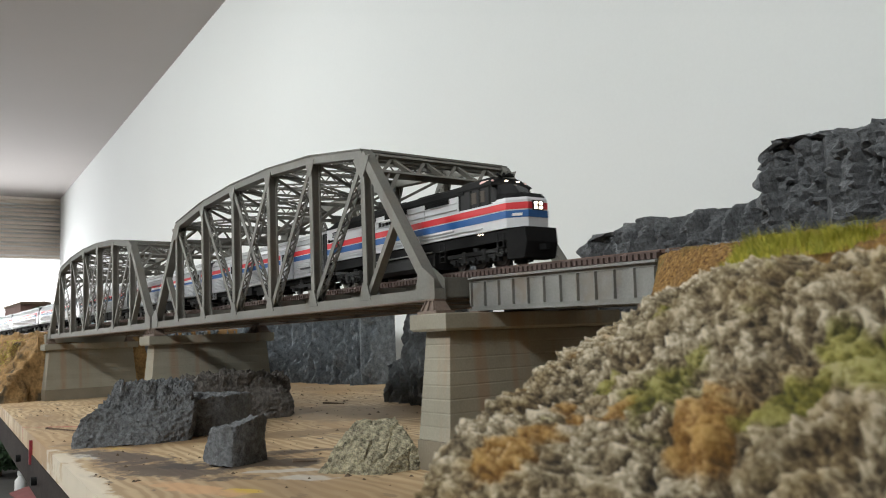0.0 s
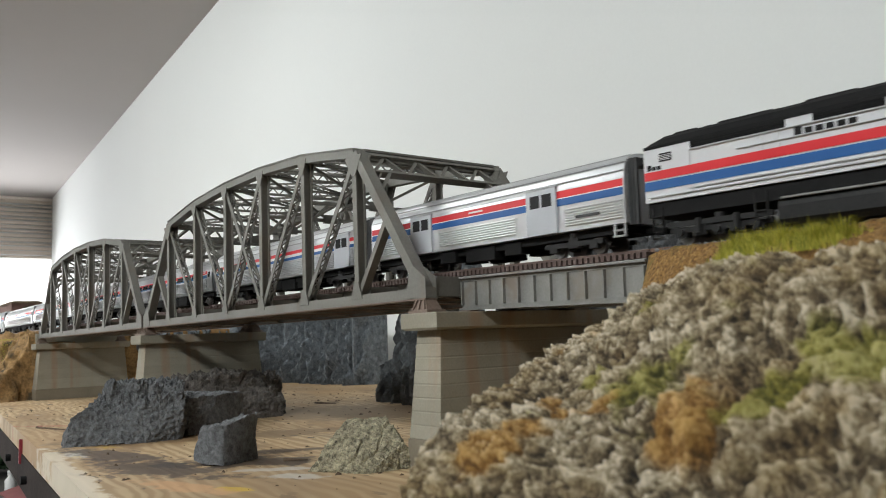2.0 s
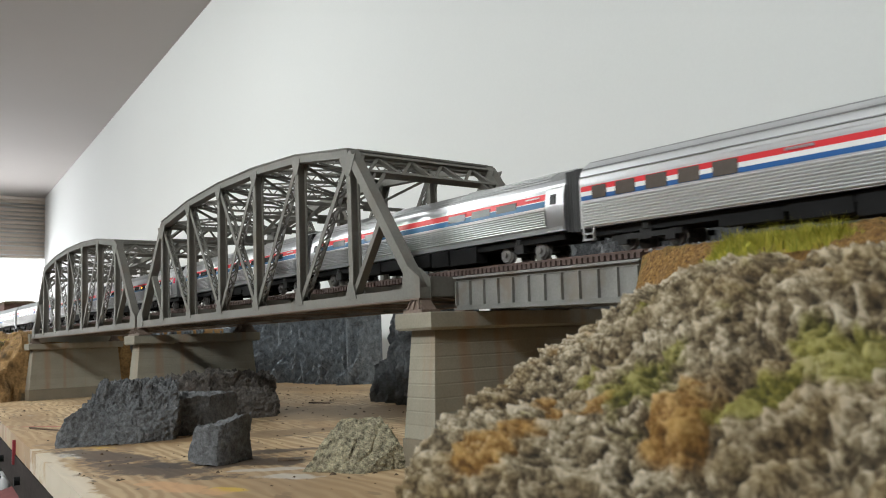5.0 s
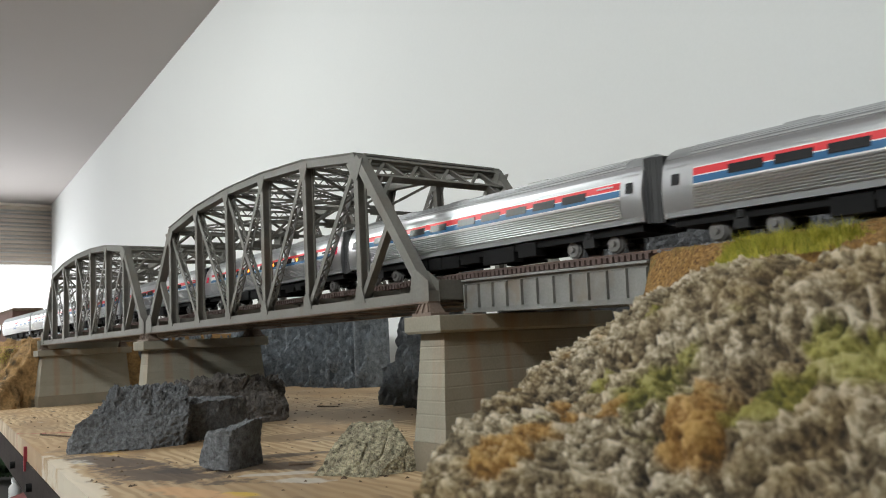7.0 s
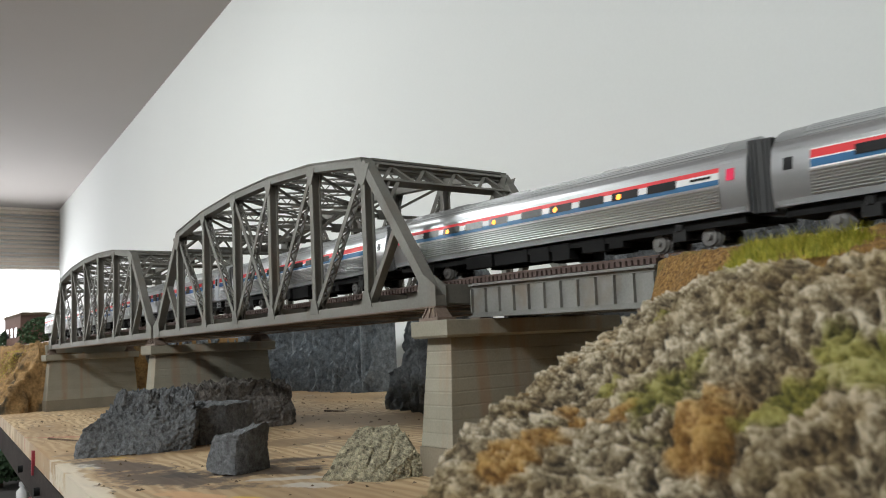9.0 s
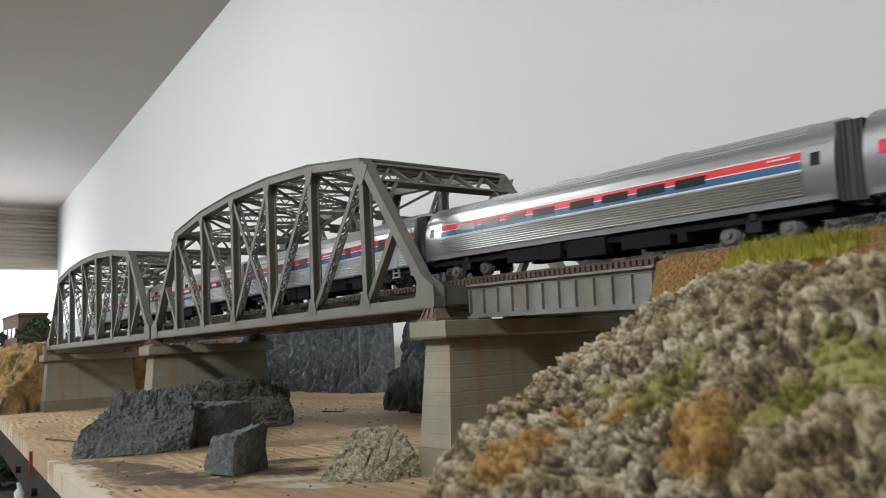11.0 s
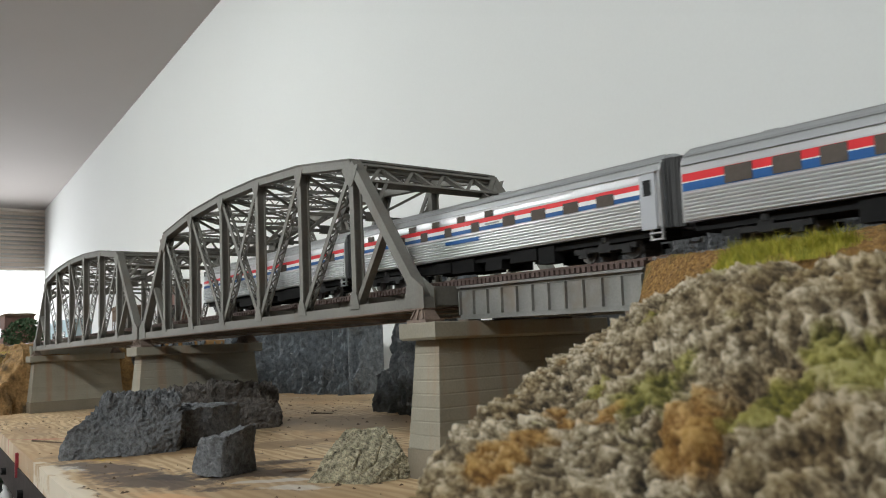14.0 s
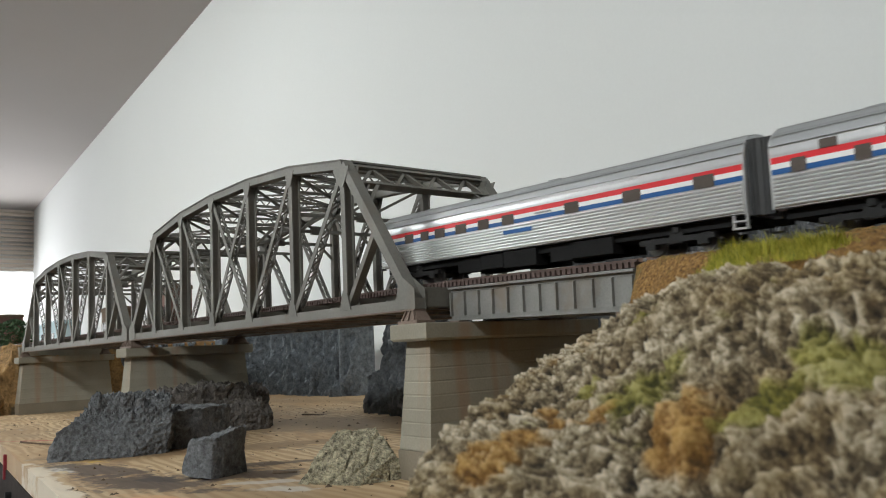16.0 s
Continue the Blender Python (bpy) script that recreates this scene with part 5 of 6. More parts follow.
def diaphragm(parent, x, s, half=0.0128, top=0.0452):
    for k in range(3):
        bm = B()
        a, b = x + s * (0.0003 + k * 0.0022), x + s * (0.0019 + k * 0.0022)
        g = 0.0006 if k % 2 else 0
        for y0, y1, z0, z1 in ((-half - 0.002, -half + g, 0.013, top), (half - g, half + 0.002, 0.013, top), (-half - 0.002, half + 0.002, top - 0.004, top)):
            box(bm, min(a, b), max(a, b), y0, y1, z0, z1)
        part("diaphragm", bm, RUBBER, parent, "dark rubber gangway bellows")


def underbody(parent, half_len, seed):
    rnd = random.Random(seed)
    part("centre_sill", box(B(), -half_len + 0.004, half_len - 0.004, -0.0135, 0.0135, 0.0095, 0.0138), BLACK, parent)
    x = -half_len + 0.085
    while x < half_len - 0.085:
        w = rnd.uniform(0.014, 0.034)
        bm = B()
        d = rnd.uniform(0.0026, 0.0062)
        for s in (-1, 1):
            ya, yb = sorted((s * 0.006, s * rnd.uniform(0.0135, 0.016)))
            box(bm, x, min(x + w, half_len - 0.08), ya, yb, d, 0.0136)
        part("equipment_box", bm, BLACK, parent)
        x += w + rnd.choice((0.0015, 0.003, 0.005, 0.010))
    for s in (-1, 1):
        part("coupler", box(B(), min(s * half_len, s * (half_len + 0.0068)), max(s * half_len, s * (half_len + 0.0068)), -0.0016, 0.0016, 0.0085, 0.0115), BLACK, parent)


def base_car(length, label, roof=ROOF, shell=SILVER, seed=0, z_low=0.0142, profile=ROOFPROF, discs=False):
    e = thing("passenger_car", label, "train car", "train")
    h = length / 2
    part("body", body_shell(B(), -h, h, 0.0175, z_low, profile), shell, e)
    cap = [(a, b + 0.0003) for a, b in profile if not discs or b > 0.0415]
    bm = B()
    ring = [(y, z) for y, z in cap[::-1]] + [(-y, z) for y, z in cap[1:]]
    inner = [(y * 0.95, z - 0.0012) for y, z in ring]
    loft(bm, [[(x, y, z) for y, z in ring + inner[::-1]] for x in (-h + 0.0006, h - 0.0006)])
    part("roof", bm, roof, e)
    for s in (-1, 1):
        diaphragm(e, s * h, s)
    underbody(e, h, seed)
    for s in (-1, 1):
        truck(e, s * (h - 0.042), (-0.0155, 0.0155), discs)
    return e


def stripes(e, x0, x1, equal=False):
    if equal:
        z = (0.0324, 0.0350, 0.0302, 0.0324, 0.0280, 0.0302)
    else:
        z = (0.0322, 0.0358, 0.0317, 0.0322, 0.0280, 0.0317)
    band(e, "red_stripe", RED, x0, x1, z[0], z[1])
    band(e, "white_stripe", WHITE, x0, x1, z[2], z[3])
    band(e, "blue_stripe", BLUE, x0, x1, z[4], z[5])


def windows(e, xs, w, z0, z1, material=PANE, name="window"):
    for x in xs:
        band(e, name, material, x - w / 2, x + w / 2, z0, z1, out=0.0006)


def marks(e, x, w, z, n, material, hgt=0.0012):
    """Unreadable lettering as plain bars."""
    for s in (-1, 1):
        bm = B()
        ya, yb = sorted((s * 0.0165, s * 0.0184))
        for k in range(n):
            a = x - w / 2 + k * w / n
            box(bm, a, a + w / n * 0.72, ya, yb, z, z + hgt)
        part("lettering", bm, material, e, "row of small lettering bars")


def gutter(e, h):
    """Rain gutter along the eaves, and two seams along the roof."""
    for s in (-1, 1):
        part("gutter", box(B(), -h + 0.001, h - 0.001, *sorted((s * 0.0168, s * 0.0180)), 0.0396, 0.0401), TUBE_ROOF, e)
        for y, z in ((0.0152, 0.0440), (0.0095, 0.0480)):
            bm = B()
            rod(bm, (-h + 0.001, s * y, z), (h - 0.001, s * y, z), 0.0004, 6)
            part("roof_seam", bm, TUBE_ROOF, e)


def baggage_car(length, label, doors, seed, equal=False, panes=(), panels=None):
    e = base_car(length, label, roof=SILVER, seed=seed)
    h = length / 2
    cuts = [-h + 0.001] + [v for d, w in sorted(doors) for v in (d - w / 2, d + w / 2)] + [h - 0.001]
    for a, b in zip(cuts[::2], cuts[1::2]):
        stripes(e, a, b, equal)
        if not panels:
            flutes(e, a + 0.001, b - 0.001, 0.0146, 0.0272, 9)
    for a, b in panels or ():
        flutes(e, a, b, 0.0166, 0.0262, 7)
    for d, w in doors:
        door(e, d, w, 0.0143, 0.0385, panes=2)
    band(e, "letterboard", LOCO_SILVER, -h * 0.4, h * 0.5, 0.0376, 0.0392)
    for x, w in panes:
        windows(e, [h - x], w, 0.0282, 0.0346)
    for s in (-1, 1):
        steps(e, s * (h - 0.005))
    marks(e, 0.002 if panels else -0.02, 0.014, 0.0335, 6, WHITE if panels else ROOF, 0.0010)
    gutter(e, h)
    if panels:
        band(e, "name_board", RUBBER, h * 0.72, h * 0.86, 0.0200, 0.0215, out=0.0014, label="small dark name board")
    return e


TUBE_WINDOWS = (0.054, 0.078, 0.1028, 0.128, 0.1593, 0.184, 0.2085, 0.233, 0.2575)


def tube_car(length, label, seed, lit=False, skip=()):
    """A tube-shaped coach with long dark windows in the striped band and fine ribs."""
    e = base_car(length, label, roof=TUBE_ROOF, shell=TUBE_STEEL, seed=seed, profile=TUBEPROF, discs=True)
    h = length / 2
    a, b = -h + 0.019, h - 0.015
    if lit:
        band(e, "red_stripe", RED, a, b, 0.0338, 0.0360)
        band(e, "white_stripe", WHITE, a, b, 0.0306, 0.0338)
        band(e, "blue_stripe", TUBE_BLUE, a, b, 0.0282, 0.0306)
    else:
        band(e, "upper_white_stripe", WHITE, a, b, 0.0357, 0.0363)
        band(e, "red_stripe", RED, a, b, 0.0322, 0.0357)
        band(e, "white_stripe", WHITE, a, b, 0.0317, 0.0322)
        band(e, "blue_stripe", TUBE_BLUE, a, b, 0.0284, 0.0317)
        band(e, "lower_white_stripe", WHITE, a, b, 0.0277, 0.0284)
    flutes(e, a, b, 0.0172, 0.0274, 8, steel=TUBE_STEEL)
    band(e, "skirt", ROOF, -h + 0.002, h - 0.002, 0.0142, 0.0168, out=0.0003)
    xs = [-h - 0.006 + v for k, v in enumerate(TUBE_WINDOWS) if k not in skip]
    windows(e, xs, 0.0182, 0.0300, 0.0342, GLASS)
    for s in (-1, 1):
        band(e, "vestibule_panel", TUBE_STEEL, s * (h - 0.0085) - 0.0062, s * (h - 0.0085) + 0.0062, 0.0146, 0.0385, out=0.0004)
        windows(e, [s * (h - 0.0085)], 0.0042, 0.0292, 0.0345, RED_GLOW if lit else GLASS, "door_window")
    if lit:
        for x in (xs[1], xs[3], xs[5], xs[7]):
            for s in (-1, 1):
                part("cabin_lamp", rod(B(), (x - 0.004, s * 0.0172, 0.0318), (x - 0.004, s * 0.0184, 0.0318), 0.0014, 12), AMBER, e, "glowing amber cabin lamp")
        marks(e, b - 0.010, 0.012, 0.0318, 5, BLACK, 0.0010)
    else:
        marks(e, b - 0.010, 0.012, 0.0338, 5, WHITE, 0.0008)
    for k in range(8):
        for s in (-1, 1):
            y = 0.0012 + 0.0016 * k
            z = float(np.interp(y, [p[0] for p in TUBEPROF], [p[1] for p in TUBEPROF]))
            part("roof_rib", box(B(), -h + 0.014, h - 0.014, s * y - 0.0003, s * y + 0.0003, z - 0.0006, z + 0.0006), TUBE_ROOF, e)
    for x in (-0.080, -0.020, 0.060):
        part("roof_vent", loft(B(), [[(x - a, -b, z), (x + a, -b, z), (x + a, b, z), (x - a, b, z)] for a, b, z in ((0.0085, 0.0052, 0.0478), (0.0085, 0.0052, 0.0492), (0.0075, 0.0044, 0.0495))]), TUBE_ROOF, e)
    for k in range(2):
        band(e, "side_rib", TUBE_STEEL, a, b, 0.0370 + 0.0010 * k, 0.0372 + 0.0010 * k, out=0.0002)
    return e


def fluted_coach(length, label, seed, equal=False, doorway=None, panes=(), upper=(), board=None):
    e = base_car(length, label, seed=seed)
    h = length / 2
    ends = [-h + 0.001, h - 0.001] if not doorway else [-h + 0.001, h - doorway - 0.005, h - doorway + 0.005, h - 0.001]
    for a, b in zip(ends[::2], ends[1::2]):
        if b - a < 0.004:
            continue
        stripes(e, a, b, equal)
        flutes(e, a + 0.0008, b - 0.0008, 0.0146, 0.0274, 8)
    gutter(e, h)
    band(e, "letterboard", LOCO_SILVER, -h * 0.3, h * 0.6, 0.0384, 0.0396)
    if doorway:
        door(e, h - doorway, 0.0098, 0.0128 if doorway < 0.02 else 0.0146, 0.0392)
        if doorway > 0.02:
            steps(e, h - doorway)
    steps(e, h - 0.004)
    for x, w in panes:
        windows(e, [h - x], w, *((0.0278, 0.0334) if equal else (0.0284, 0.0356)))
    for x in upper:
        windows(e, [h - x], 0.0078, 0.0350, 0.0386, PANE, "upper_window")
    if board:
        band(e, "name_board", BLUE, h - board[0] - board[1] / 2, h - board[0] + board[1] / 2, 0.0226, 0.0246, out=0.0014, label="blue name board")
    marks(e, 0.02, 0.014, 0.0333 if not equal else 0.0308, 6, WHITE if not equal else ROOF, 0.0008)
    part("roof_vent", box(B(), 0.012, 0.022, -0.004, 0.004, 0.0487, 0.0503), ROOF, e)
    part("roof_vent", box(B(), -0.112, -0.104, -0.004, 0.004, 0.0487, 0.0500), ROOF, e)
    return e


def locomotive():
    """A six-axle cowl diesel: silver sides, black roof, raked cab front and a faceted low nose."""
    h = 0.1215
    e = thing("diesel_locomotive", "silver six-axle cowl diesel with red and blue stripes", "locomotive", "train")
    half, sill, eave = 0.0175, 0.0226, 0.0508
    back = 0.0655
    prof = [(0.0, 0.0522), (half, eave)]
    part("body", body_shell(B(), -0.1185, back, half, sill, prof), LOCO_SILVER, e, "silver cowl side")
    # black roof: chamfered shoulders that rise to the cab
    def roof_ring(x, z):
        r = [(half + 0.0002, eave - 0.0006), (half + 0.0002, eave + 0.0010), (0.0150, z - 0.0021), (0.0112, z)]
        return [(x, y, q) for y, q in r] + [(x, -y, q) for y, q in reversed(r)]
    roof = part("roof", loft(B(), [roof_ring(-0.1182, 0.0548), roof_ring(-0.109, 0.0572), roof_ring(back + 0.006, 0.0582)]), BLACK, e, "black roof with fan housings and hatches")
    for x, w, top in ((-0.098, 0.014, 0.0586), (-0.064, 0.030, 0.0588), (-0.022, 0.024, 0.0590), (0.020, 0.026, 0.0592), (0.050, 0.012, 0.0588)):
        part("roof_hatch", loft(B(), [[(x - w * a, -0.0095 * b, z), (x + w * a, -0.0095 * b, z), (x + w * a, 0.0095 * b, z), (x - w * a, 0.0095 * b, z)] for a, b, z in ((0.5, 1, 0.0568), (0.5, 1, top - 0.0006), (0.46, 0.93, top))]), BLACK, roof)
    for x in (-0.088, -0.050, -0.036, -0.006, 0.036):
        part("fan", rod(B(), (x, 0, 0.0575), (x, 0, 0.0594), 0.0052, 18, 0.0048), BLACK, roof)
    # dark intakes under the eaves, between the silver panels
    for x0, x1 in ((-0.0895, -0.0395), (-0.0265, 0.0040), (0.0270, 0.0555)):
        band(e, "air_intake", BLACK, x0, x1, 0.0468, eave + 0.0002, half, 0.0004, "black intake grille under the eaves")
        for s in (-1, 1):
            for k in range(3):
                z = 0.0474 + 0.0011 * k
                part("grille_bar", box(B(), x0 + 0.0006, x1 - 0.0006, *sorted((s * half, s * (half + 0.0007))), z, z + 0.0004), BLACK, e)
    band(e, "louvre", BLACK, -0.1085, -0.1010, 0.0430, 0.0472, half, 0.0004, "black cooling louvre")
    for z in (0.0436, 0.0444, 0.0452, 0.0460):
        band(e, "louvre_slat", LOCO_SILVER, -0.1083, -0.1012, z, z + 0.0003, half, 0.0006)
    for x0, x1, z in ((-0.0900, back - 0.002, 0.0459), (-0.0640, back - 0.002, 0.0413), (-0.0900, 0.060, 0.0268), (-0.1150, 0.090, 0.0248)):
        band(e, "side_rib", SILVER, x0, x1, z, z + 0.0006, half, 0.0009)
    for x in (-0.0900, -0.0510, -0.0425, 0.0046, 0.0262):
        band(e, "panel_seam", SILVER, x - 0.0002, x + 0.0002, 0.0386, 0.0462, half, 0.0004)
    # cab: a silver lower side, dark window band, black roof and a raked windscreen
    front = 0.1005
    def slab(z, x1, w):
        return [(back, -w, z), (x1, -w, z), (x1, w, z), (back, w, z)]
    part("cab", loft(B(), [slab(sill, front, half), slab(0.0398, front, half)]), LOCO_SILVER, e)
    part("cab_window_band", loft(B(), [slab(0.0399, front + 0.0045, half - 0.0003), slab(0.0520, front - 0.0005, half - 0.0005)]), CAB_GLASS, e, "smoked side windows of the cab")
    part("cab_roof", loft(B(), [slab(0.0521, front + 0.0010, half + 0.0002), slab(0.0532, front + 0.0006, half + 0.0002), slab(0.0580, front - 0.0045, 0.0135), slab(0.0596, front - 0.0062, 0.0100)]), BLACK, e, "black cab roof")
    for x in (back + 0.0004, back + 0.0125, back + 0.0220, front - 0.0030):
        band(e, "window_post", BLACK, x, x + 0.0016, 0.0400, 0.0520, half - 0.0004, 0.0004)
    for x in (back + 0.0155, back + 0.0240):
        band(e, "cab_window", PANE, x - 0.0018, x + 0.0036, 0.0424, 0.0500, half - 0.0004, 0.0003)
    bm = B()
    for s in (-1, 1):
        q = [(front + 0.0085, s * 0.0008, 0.0462), (front + 0.0060, s * 0.0130, 0.0458), (front + 0.0010, s * 0.0128, 0.0524), (front + 0.0022, s * 0.0008, 0.0540)]
        vs = [bm.verts.new(c) for c in q] + [bm.verts.new((x - 0.012, y, z)) for x, y, z in q]
        for f in ((0, 1, 2, 3), (7, 6, 5, 4), (0, 4, 5, 1), (1, 5, 6, 2), (2, 6, 7, 3), (3, 7, 4, 0)):
            bm.faces.new([vs[i] for i in f])
    bmesh.ops.recalc_face_normals(bm, faces=bm.faces)
    part("windshield", bm, GLASS, e, "raked two-pane windshield")
    # nose: straight sides, then facets running in to a blunt front
    def nose_pts(g=0.0, inset=0.0, tip=0.0):
        a, w, f = half + g - inset, 0.0085, h + 0.0030 + g - tip
        return [(front, -a), (0.1140 - inset, -a), (f, -w), (f, w), (0.1140 - inset, a), (front, a)]
    def nose(z0, z1, g=0.0):
        return loft(B(), [[(x, y, z) for x, y in nose_pts(g)] for z in (z0, z1)])
    part("nose", nose(sill, 0.0398), LOCO_SILVER, e, "faceted silver nose")
    part("nose_shoulder", loft(B(), [[(x, y, 0.0399) for x, y in nose_pts()], [(x, y, 0.0418) for x, y in nose_pts(0, 0.0006, 0.0012)]]), LOCO_SILVER, e)
    part("nose_top", loft(B(), [[(x, y, 0.0419) for x, y in nose_pts(0, 0.0008, 0.0014)], [(x, y, 0.0452 + (0.0012 if x < 0.102 else 0)) for x, y in nose_pts(0, 0.0035, 0.0050)]]), BLACK, e, "black anti-glare nose top")
    for name, m_, z0, z1 in (("red_stripe", RED, 0.0341, 0.0384), ("blue_stripe", BLUE, 0.0288, 0.0333)):
        part(name, nose(z0, z1, 0.0003), m_, e)
        band(e, name, m_, -0.1183, front, z0, z1, half, 0.0003)
    for z in (0.0350, 0.0378):
        for y in (-0.0022, 0.0022):
            part("headlight", rod(B(), (h + 0.0030, y, z), (h + 0.0040, y, z), 0.00115, 14), LAMP, e, "lit white headlight")
    part("headlight_plate", box(B(), h + 0.0028, h + 0.0035, -0.0048, 0.0048, 0.0332, 0.0396), BLACK, e)
    for s in (-1, 1):
        p, q = Vector((0.1140, s * half, 0.0306)), Vector((h + 0.0030, s * 0.0085, 0.0306))
        out = Vector((0.0090, s * 0.0112, 0)).normalized() * 0.0005
        bm = B()
        beam(bm, p.lerp(q, 0.28) + out, p.lerp(q, 0.74) + out, 0.0017, 0.0006, out)
        part("lettering", bm, WHITE, e, "pale bar of nose lettering")
    part("marker_light", rod(B(), (front + 0.0002, -0.0050, 0.0560), (front + 0.0022, -0.0050, 0.0558), 0.0005, 10), LAMP, e)
    part("marker_light", rod(B(), (front + 0.0002, 0.0050, 0.0560), (front + 0.0022, 0.0050, 0.0558), 0.0005, 10), LAMP, e)
    for s in (-1, 1):
        bm = B()
        beam(bm, (front - 0.0130, s * 0.0152, 0.0556), (front - 0.0015, s * 0.0146, 0.0552), 0.0024, 0.0012, (0, s, 0.6))
        part("number_board", bm, PINK, e, "pale lit number board")
    part("beacon_base", rod(B(), (front - 0.012, 0, 0.0592), (front - 0.012, 0, 0.0612), 0.0014, 12, 0.0010), BLACK, e)
    bm = B()
    for k in range(5):
        a = radians(-60 + 30 * k)
        rod(bm, (front - 0.009, 0, 0.0606), (front - 0.009 + 0.0085 * math.cos(a), 0.0085 * math.sin(a), 0.0612), 0.0004, 8, 0.0010)
    rod(bm, (front - 0.009, 0, 0.0590), (front - 0.009, 0, 0.0610), 0.0006, 8)
    part("horn", bm, BLACK, e, "black roof horn cluster")
    for s in (-1, 1):
        ya, yb = sorted((s * (half - 0.001), s * (half + 0.0005)))
        for x0, step, wide, count, z0, z1 in ((-0.0352, 0.0048, 0.0034, 6, 0.0418, 0.0446), (-0.1160, 0.0030, 0.0021, 3, 0.0392, 0.0410)):
            bm = B()
            for k in range(count):
                box(bm, x0 + k * step, x0 + k * step + wide, ya, yb, z0, z1 + (0.0010 if k == 0 else 0))
            part("lettering", bm, BLACK, e, "black bars of side lettering")
    # underframe, tank, battery boxes, steps and pilot
    part("underframe", box(B(), -0.1180, 0.1120, -0.0160, 0.0160, 0.0150, 0.0225), BLACK, e)
    bm = B()
    ring = [(-0.0150, 0.0150), (-0.0160, 0.0120), (-0.0160, 0.0060), (-0.0130, 0.0032), (0.0130, 0.0032), (0.0160, 0.0060), (0.0160, 0.0120), (0.0150, 0.0150)]
    loft(bm, [[(x, y, z) for y, z in ring] for x in (-0.046, 0.034)])
    part("fuel_tank", bm, TANK, e, "long black fuel tank")
    bm = B()
    for s in (-1, 1):
        rod(bm, (-0.044, s * 0.0165, 0.0156), (0.032, s * 0.0165, 0.0156), 0.0006, 8)
    part("pipe", bm, GIRDER, e)
    for x in (-0.112, -0.054, 0.044, 0.106):
        for s in (-1, 1):
            bm = B()
            for a in (-0.0030, 0.0030):
                box(bm, x + a - 0.0003, x + a + 0.0003, s * 0.0162 - 0.0005, s * 0.0162 + 0.0005, 0.0070, 0.0200)
            for z in (0.0072, 0.0110, 0.0150):
                box(bm, x - 0.0030, x + 0.0030, s * 0.0162 - 0.0008, s * 0.0162 + 0.0008, z, z + 0.0005)
            part("step", bm, TANK, e)
    part("pilot", loft(B(), [[(0.1120, -0.0165, z), (h + a, -0.0135, z), (h + a, 0.0135, z), (0.1120, 0.0165, z)] for a, z in ((0.0030, 0.0030), (0.0058, 0.0130), (0.0048, 0.0224))]), BLACK, e, "black front pilot plate")
    part("coupler", box(B(), h + 0.0050, h + 0.0110, -0.002, 0.002, 0.0078, 0.0112), BLACK, e)
    part("coupler", box(B(), -0.1250, -0.1182, -0.002, 0.002, 0.0078, 0.0112), BLACK, e)
    for s in (-1, 1):
        x = s * 0.078
        truck(e, x, (-0.021, 0.0, 0.021))
        for q in (-1, 1):
            bm = B()
            box(bm, x - 0.029, x + 0.029, q * 0.0148 - 0.0010, q * 0.0148 + 0.0010, 0.0086, 0.0112)
            for a in (-0.0105, 0.0105):
                rod(bm, (x + a, q * 0.0152, 0.0046), (x + a, q * 0.0152, 0.0120), 0.0019, 10)
                box(bm, x + a - 0.0040, x + a + 0.0040, q * 0.0145 - 0.0008, q * 0.0145 + 0.0008, 0.0034, 0.0060)
            for a in (-0.021, 0.0, 0.021):
                rod(bm, (x + a, q * 0.0138, 0.0056), (x + a, q * 0.0166, 0.0056), 0.0017, 12)
            part("side_frame", bm, TANK, e, "cast black truck side frame with springs")
    bm = B()
    for s in (-1, 1):
        for k in (0, 1):
            rod(bm, (0.0850 + k * 0.0034, s * 0.0160, 0.0214), (0.0850 + k * 0.0034, s * 0.0170, 0.0214), 0.00045, 8)
    part("step_light", bm, LAMP, e, "small lit step lights")
    return e


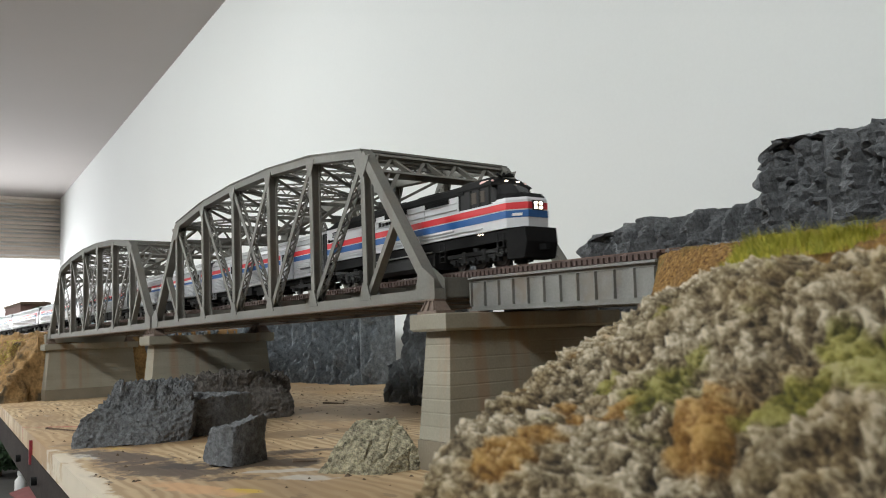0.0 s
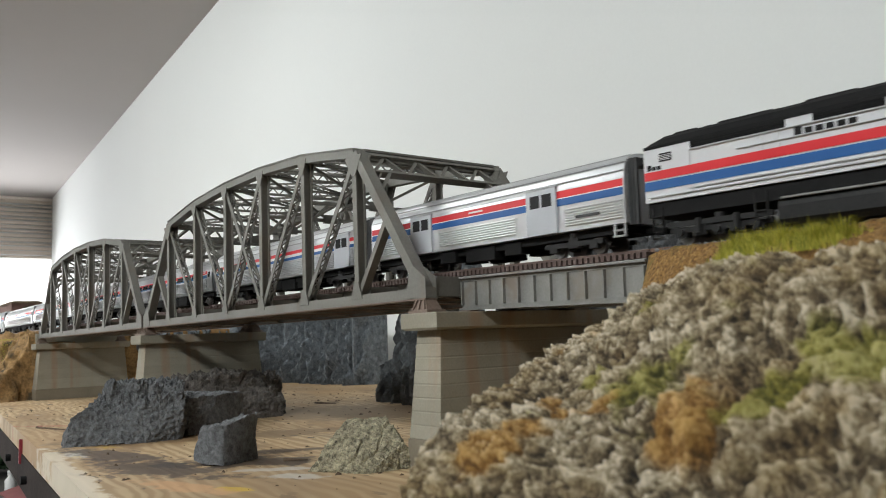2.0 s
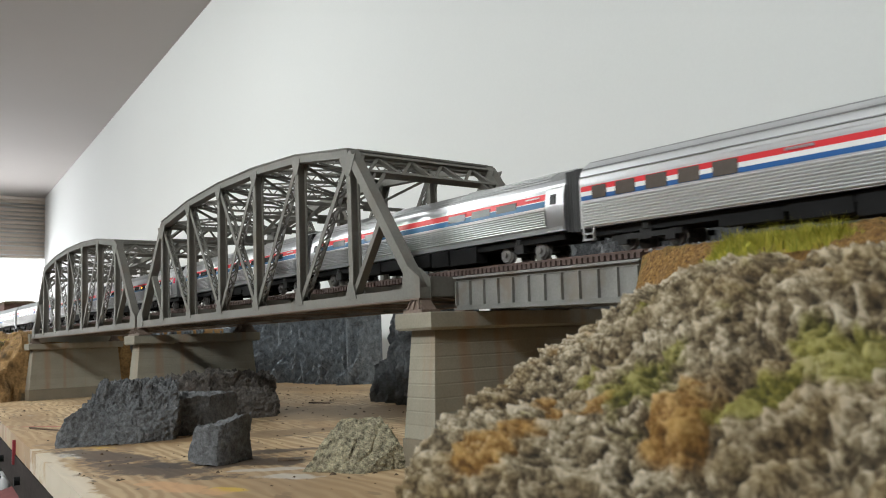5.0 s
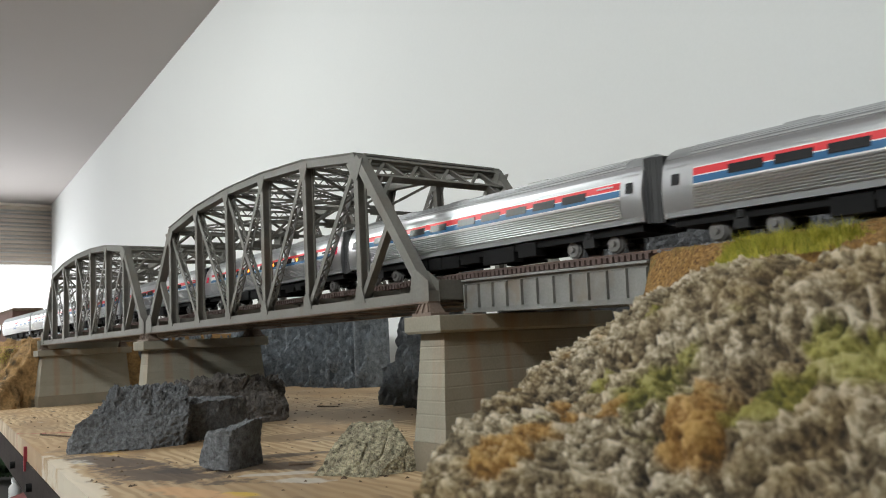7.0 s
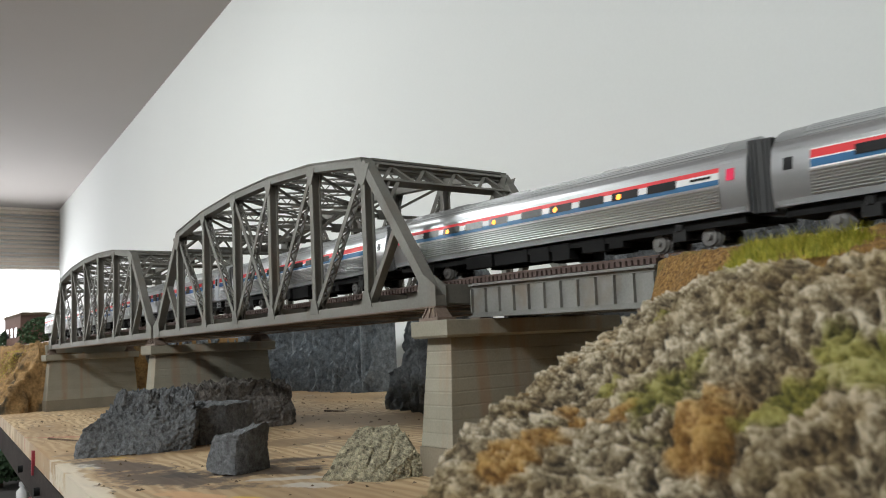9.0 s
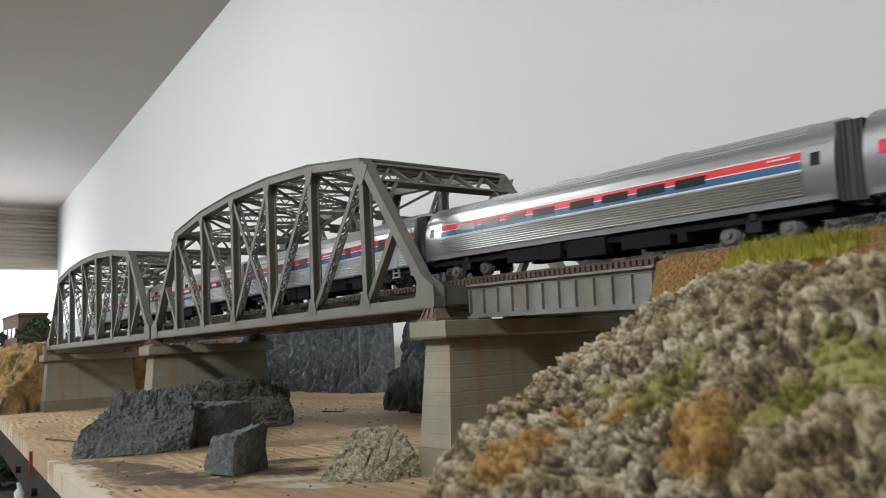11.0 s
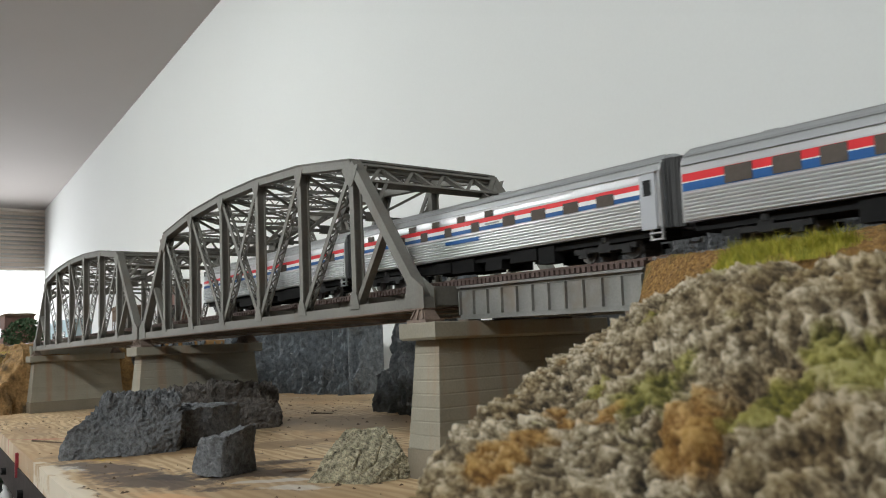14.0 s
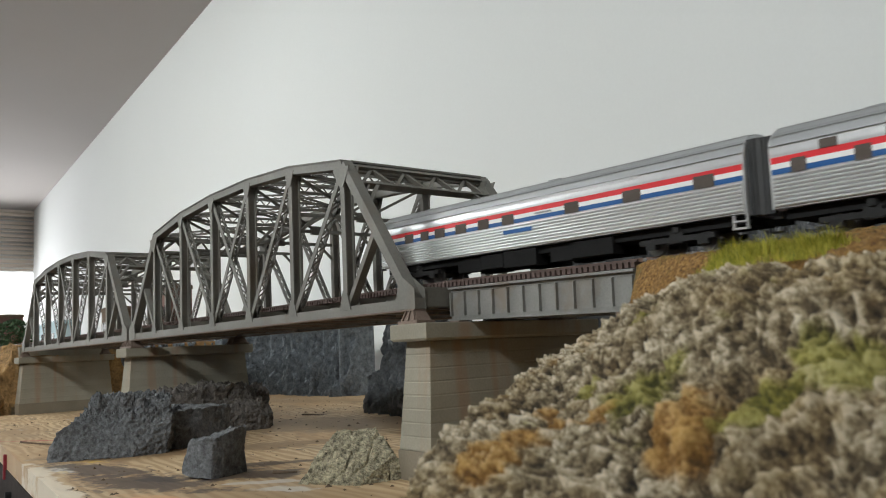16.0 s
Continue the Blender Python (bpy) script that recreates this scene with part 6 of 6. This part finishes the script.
# (thing, distance of its middle behind the nose, half the truck spacing)
def make_train():
    out = [(locomotive(), 0.1415, 0.074)]
    car = 0.3005
    pitch = 0.313
    out.append((baggage_car(0.2515, "stainless baggage car with two wide doors and red and blue stripes", [(-0.059, 0.025), (0.063, 0.025)], 1, panels=[(-0.115, -0.078), (-0.038, 0.040), (0.082, 0.124)]), 0.267 + 0.132, 0.084))
    g = 0.531
    specs = [
        lambda: baggage_car(car, "long stainless baggage dormitory car with fluted sides", [(car / 2 - 0.032, 0.024)], 2, True, ((0.2679, 0.013), (0.2478, 0.013), (0.228, 0.0124), (0.2077, 0.0135), (0.286, 0.010))),
        lambda: tube_car(car, "tubular stainless coach with a blank stretch of stripes", 3, skip=(4, 5)),
        lambda: tube_car(car, "tubular stainless coach with a row of dark windows", 4),
        lambda: tube_car(car, "tubular stainless coach with amber lamps lit inside", 5, lit=True),
        lambda: tube_car(car, "tubular stainless cafe car with dark windows", 6, skip=(8,)),
        lambda: fluted_coach(car, "fluted stainless dining car with square windows", 7, False, 0.0273, ((0.2682, 0.0145), (0.244, 0.0135), (0.2226, 0.012), (0.1992, 0.013), (0.1757, 0.0145), (0.1527, 0.0136), (0.1204, 0.0093), (0.0957, 0.0086), (0.0694, 0.0091), (0.0443, 0.0096))),
        lambda: fluted_coach(car, "fluted stainless sleeping car with two rows of small windows", 8, True, 0.0072, ((0.2867, 0.007), (0.2588, 0.007), (0.2315, 0.008), (0.2037, 0.008), (0.1763, 0.0075), (0.1475, 0.008), (0.1148, 0.0113), (0.0887, 0.012), (0.0622, 0.0118), (0.0366, 0.0124)), (0.273, 0.2452, 0.2178, 0.19, 0.162, 0.1335), (0.161, 0.035)),
        lambda: fluted_coach(car, "fluted stainless rear sleeping car with square windows", 9, True, None, ((0.2645, 0.010), (0.246, 0.009), (0.2289, 0.0107), (0.2065, 0.011), (0.1838, 0.0104), (0.1608, 0.0107), (0.1078, 0.0109), (0.0654, 0.0118), (0.0217, 0.0115)), (), (0.1522, 0.0246)),
    ]
    for k, s in enumerate(specs):
        out.append((s(), g + pitch * (k + 0.5), car / 2 - 0.042))
    return out


TRAIN = make_train()


def stretch(ob, foot, k):
    """Raise everything above foot, by the factor k."""
    for o in ob.children_recursive:
        if o.data and o.matrix_basis.translation.z < 0.001:
            for v in o.data.vertices:
                if v.co.z > foot:
                    v.co.z = foot + (v.co.z - foot) * k


def bow(ob):
    """Curve the sides of a tubular car: widest at the belt, drawn in to the eaves and the sill."""
    for o in ob.children_recursive:
        if o.data and o.matrix_basis.translation.length < 0.001:
            for v in o.data.vertices:
                if abs(v.co.y) > 0.0160 and v.co.z > 0.0138:
                    u = v.co.z - 0.0262
                    d = 15 * u * u if u > 0 else 9 * u * u
                    v.co.y -= math.copysign(min(d, 0.0045), v.co.y)


for car, _, _ in TRAIN[1:]:
    tubular = any(c.name.startswith("vestibule_panel") for c in car.children)
    if tubular:
        bow(car)
    stretch(car, 0.0142, 1.08 if tubular else 1.115)


def nose_at(t):
    """Place of the train's nose along the track."""
    return lerp_table(NOSE, t)


NOSE = [(0.0, 0.072), (1.0, 0.2445), (2.0, 0.4205), (3.0, 0.5985), (4.0, 0.7770), (5.0, 0.957), (6.3, 1.1915), (7.0, 1.3210), (8.0, 1.5065), (9.0, 1.6910), (9.2, 1.7275), (10.3, 1.922), (11.3, 2.1005), (12.0, 2.2290), (13.0, 2.4060), (14.0, 2.5880), (15.0, 2.7705), (16.0, 2.9540)]


def motions():
    for ob, back, half in TRAIN:
        rows = []
        for k in range(33):
            t = k * 0.5
            x = nose_at(t) - back
            za, zb = drop(x - half), drop(x + half)
            rows.append((t, pose(x, TRACKS[0], RAIL_Z + (za + zb) / 2, 0, -math.degrees(math.atan2(zb - za, 2 * half)), 0)))
        walk(ob, rows)


motions()
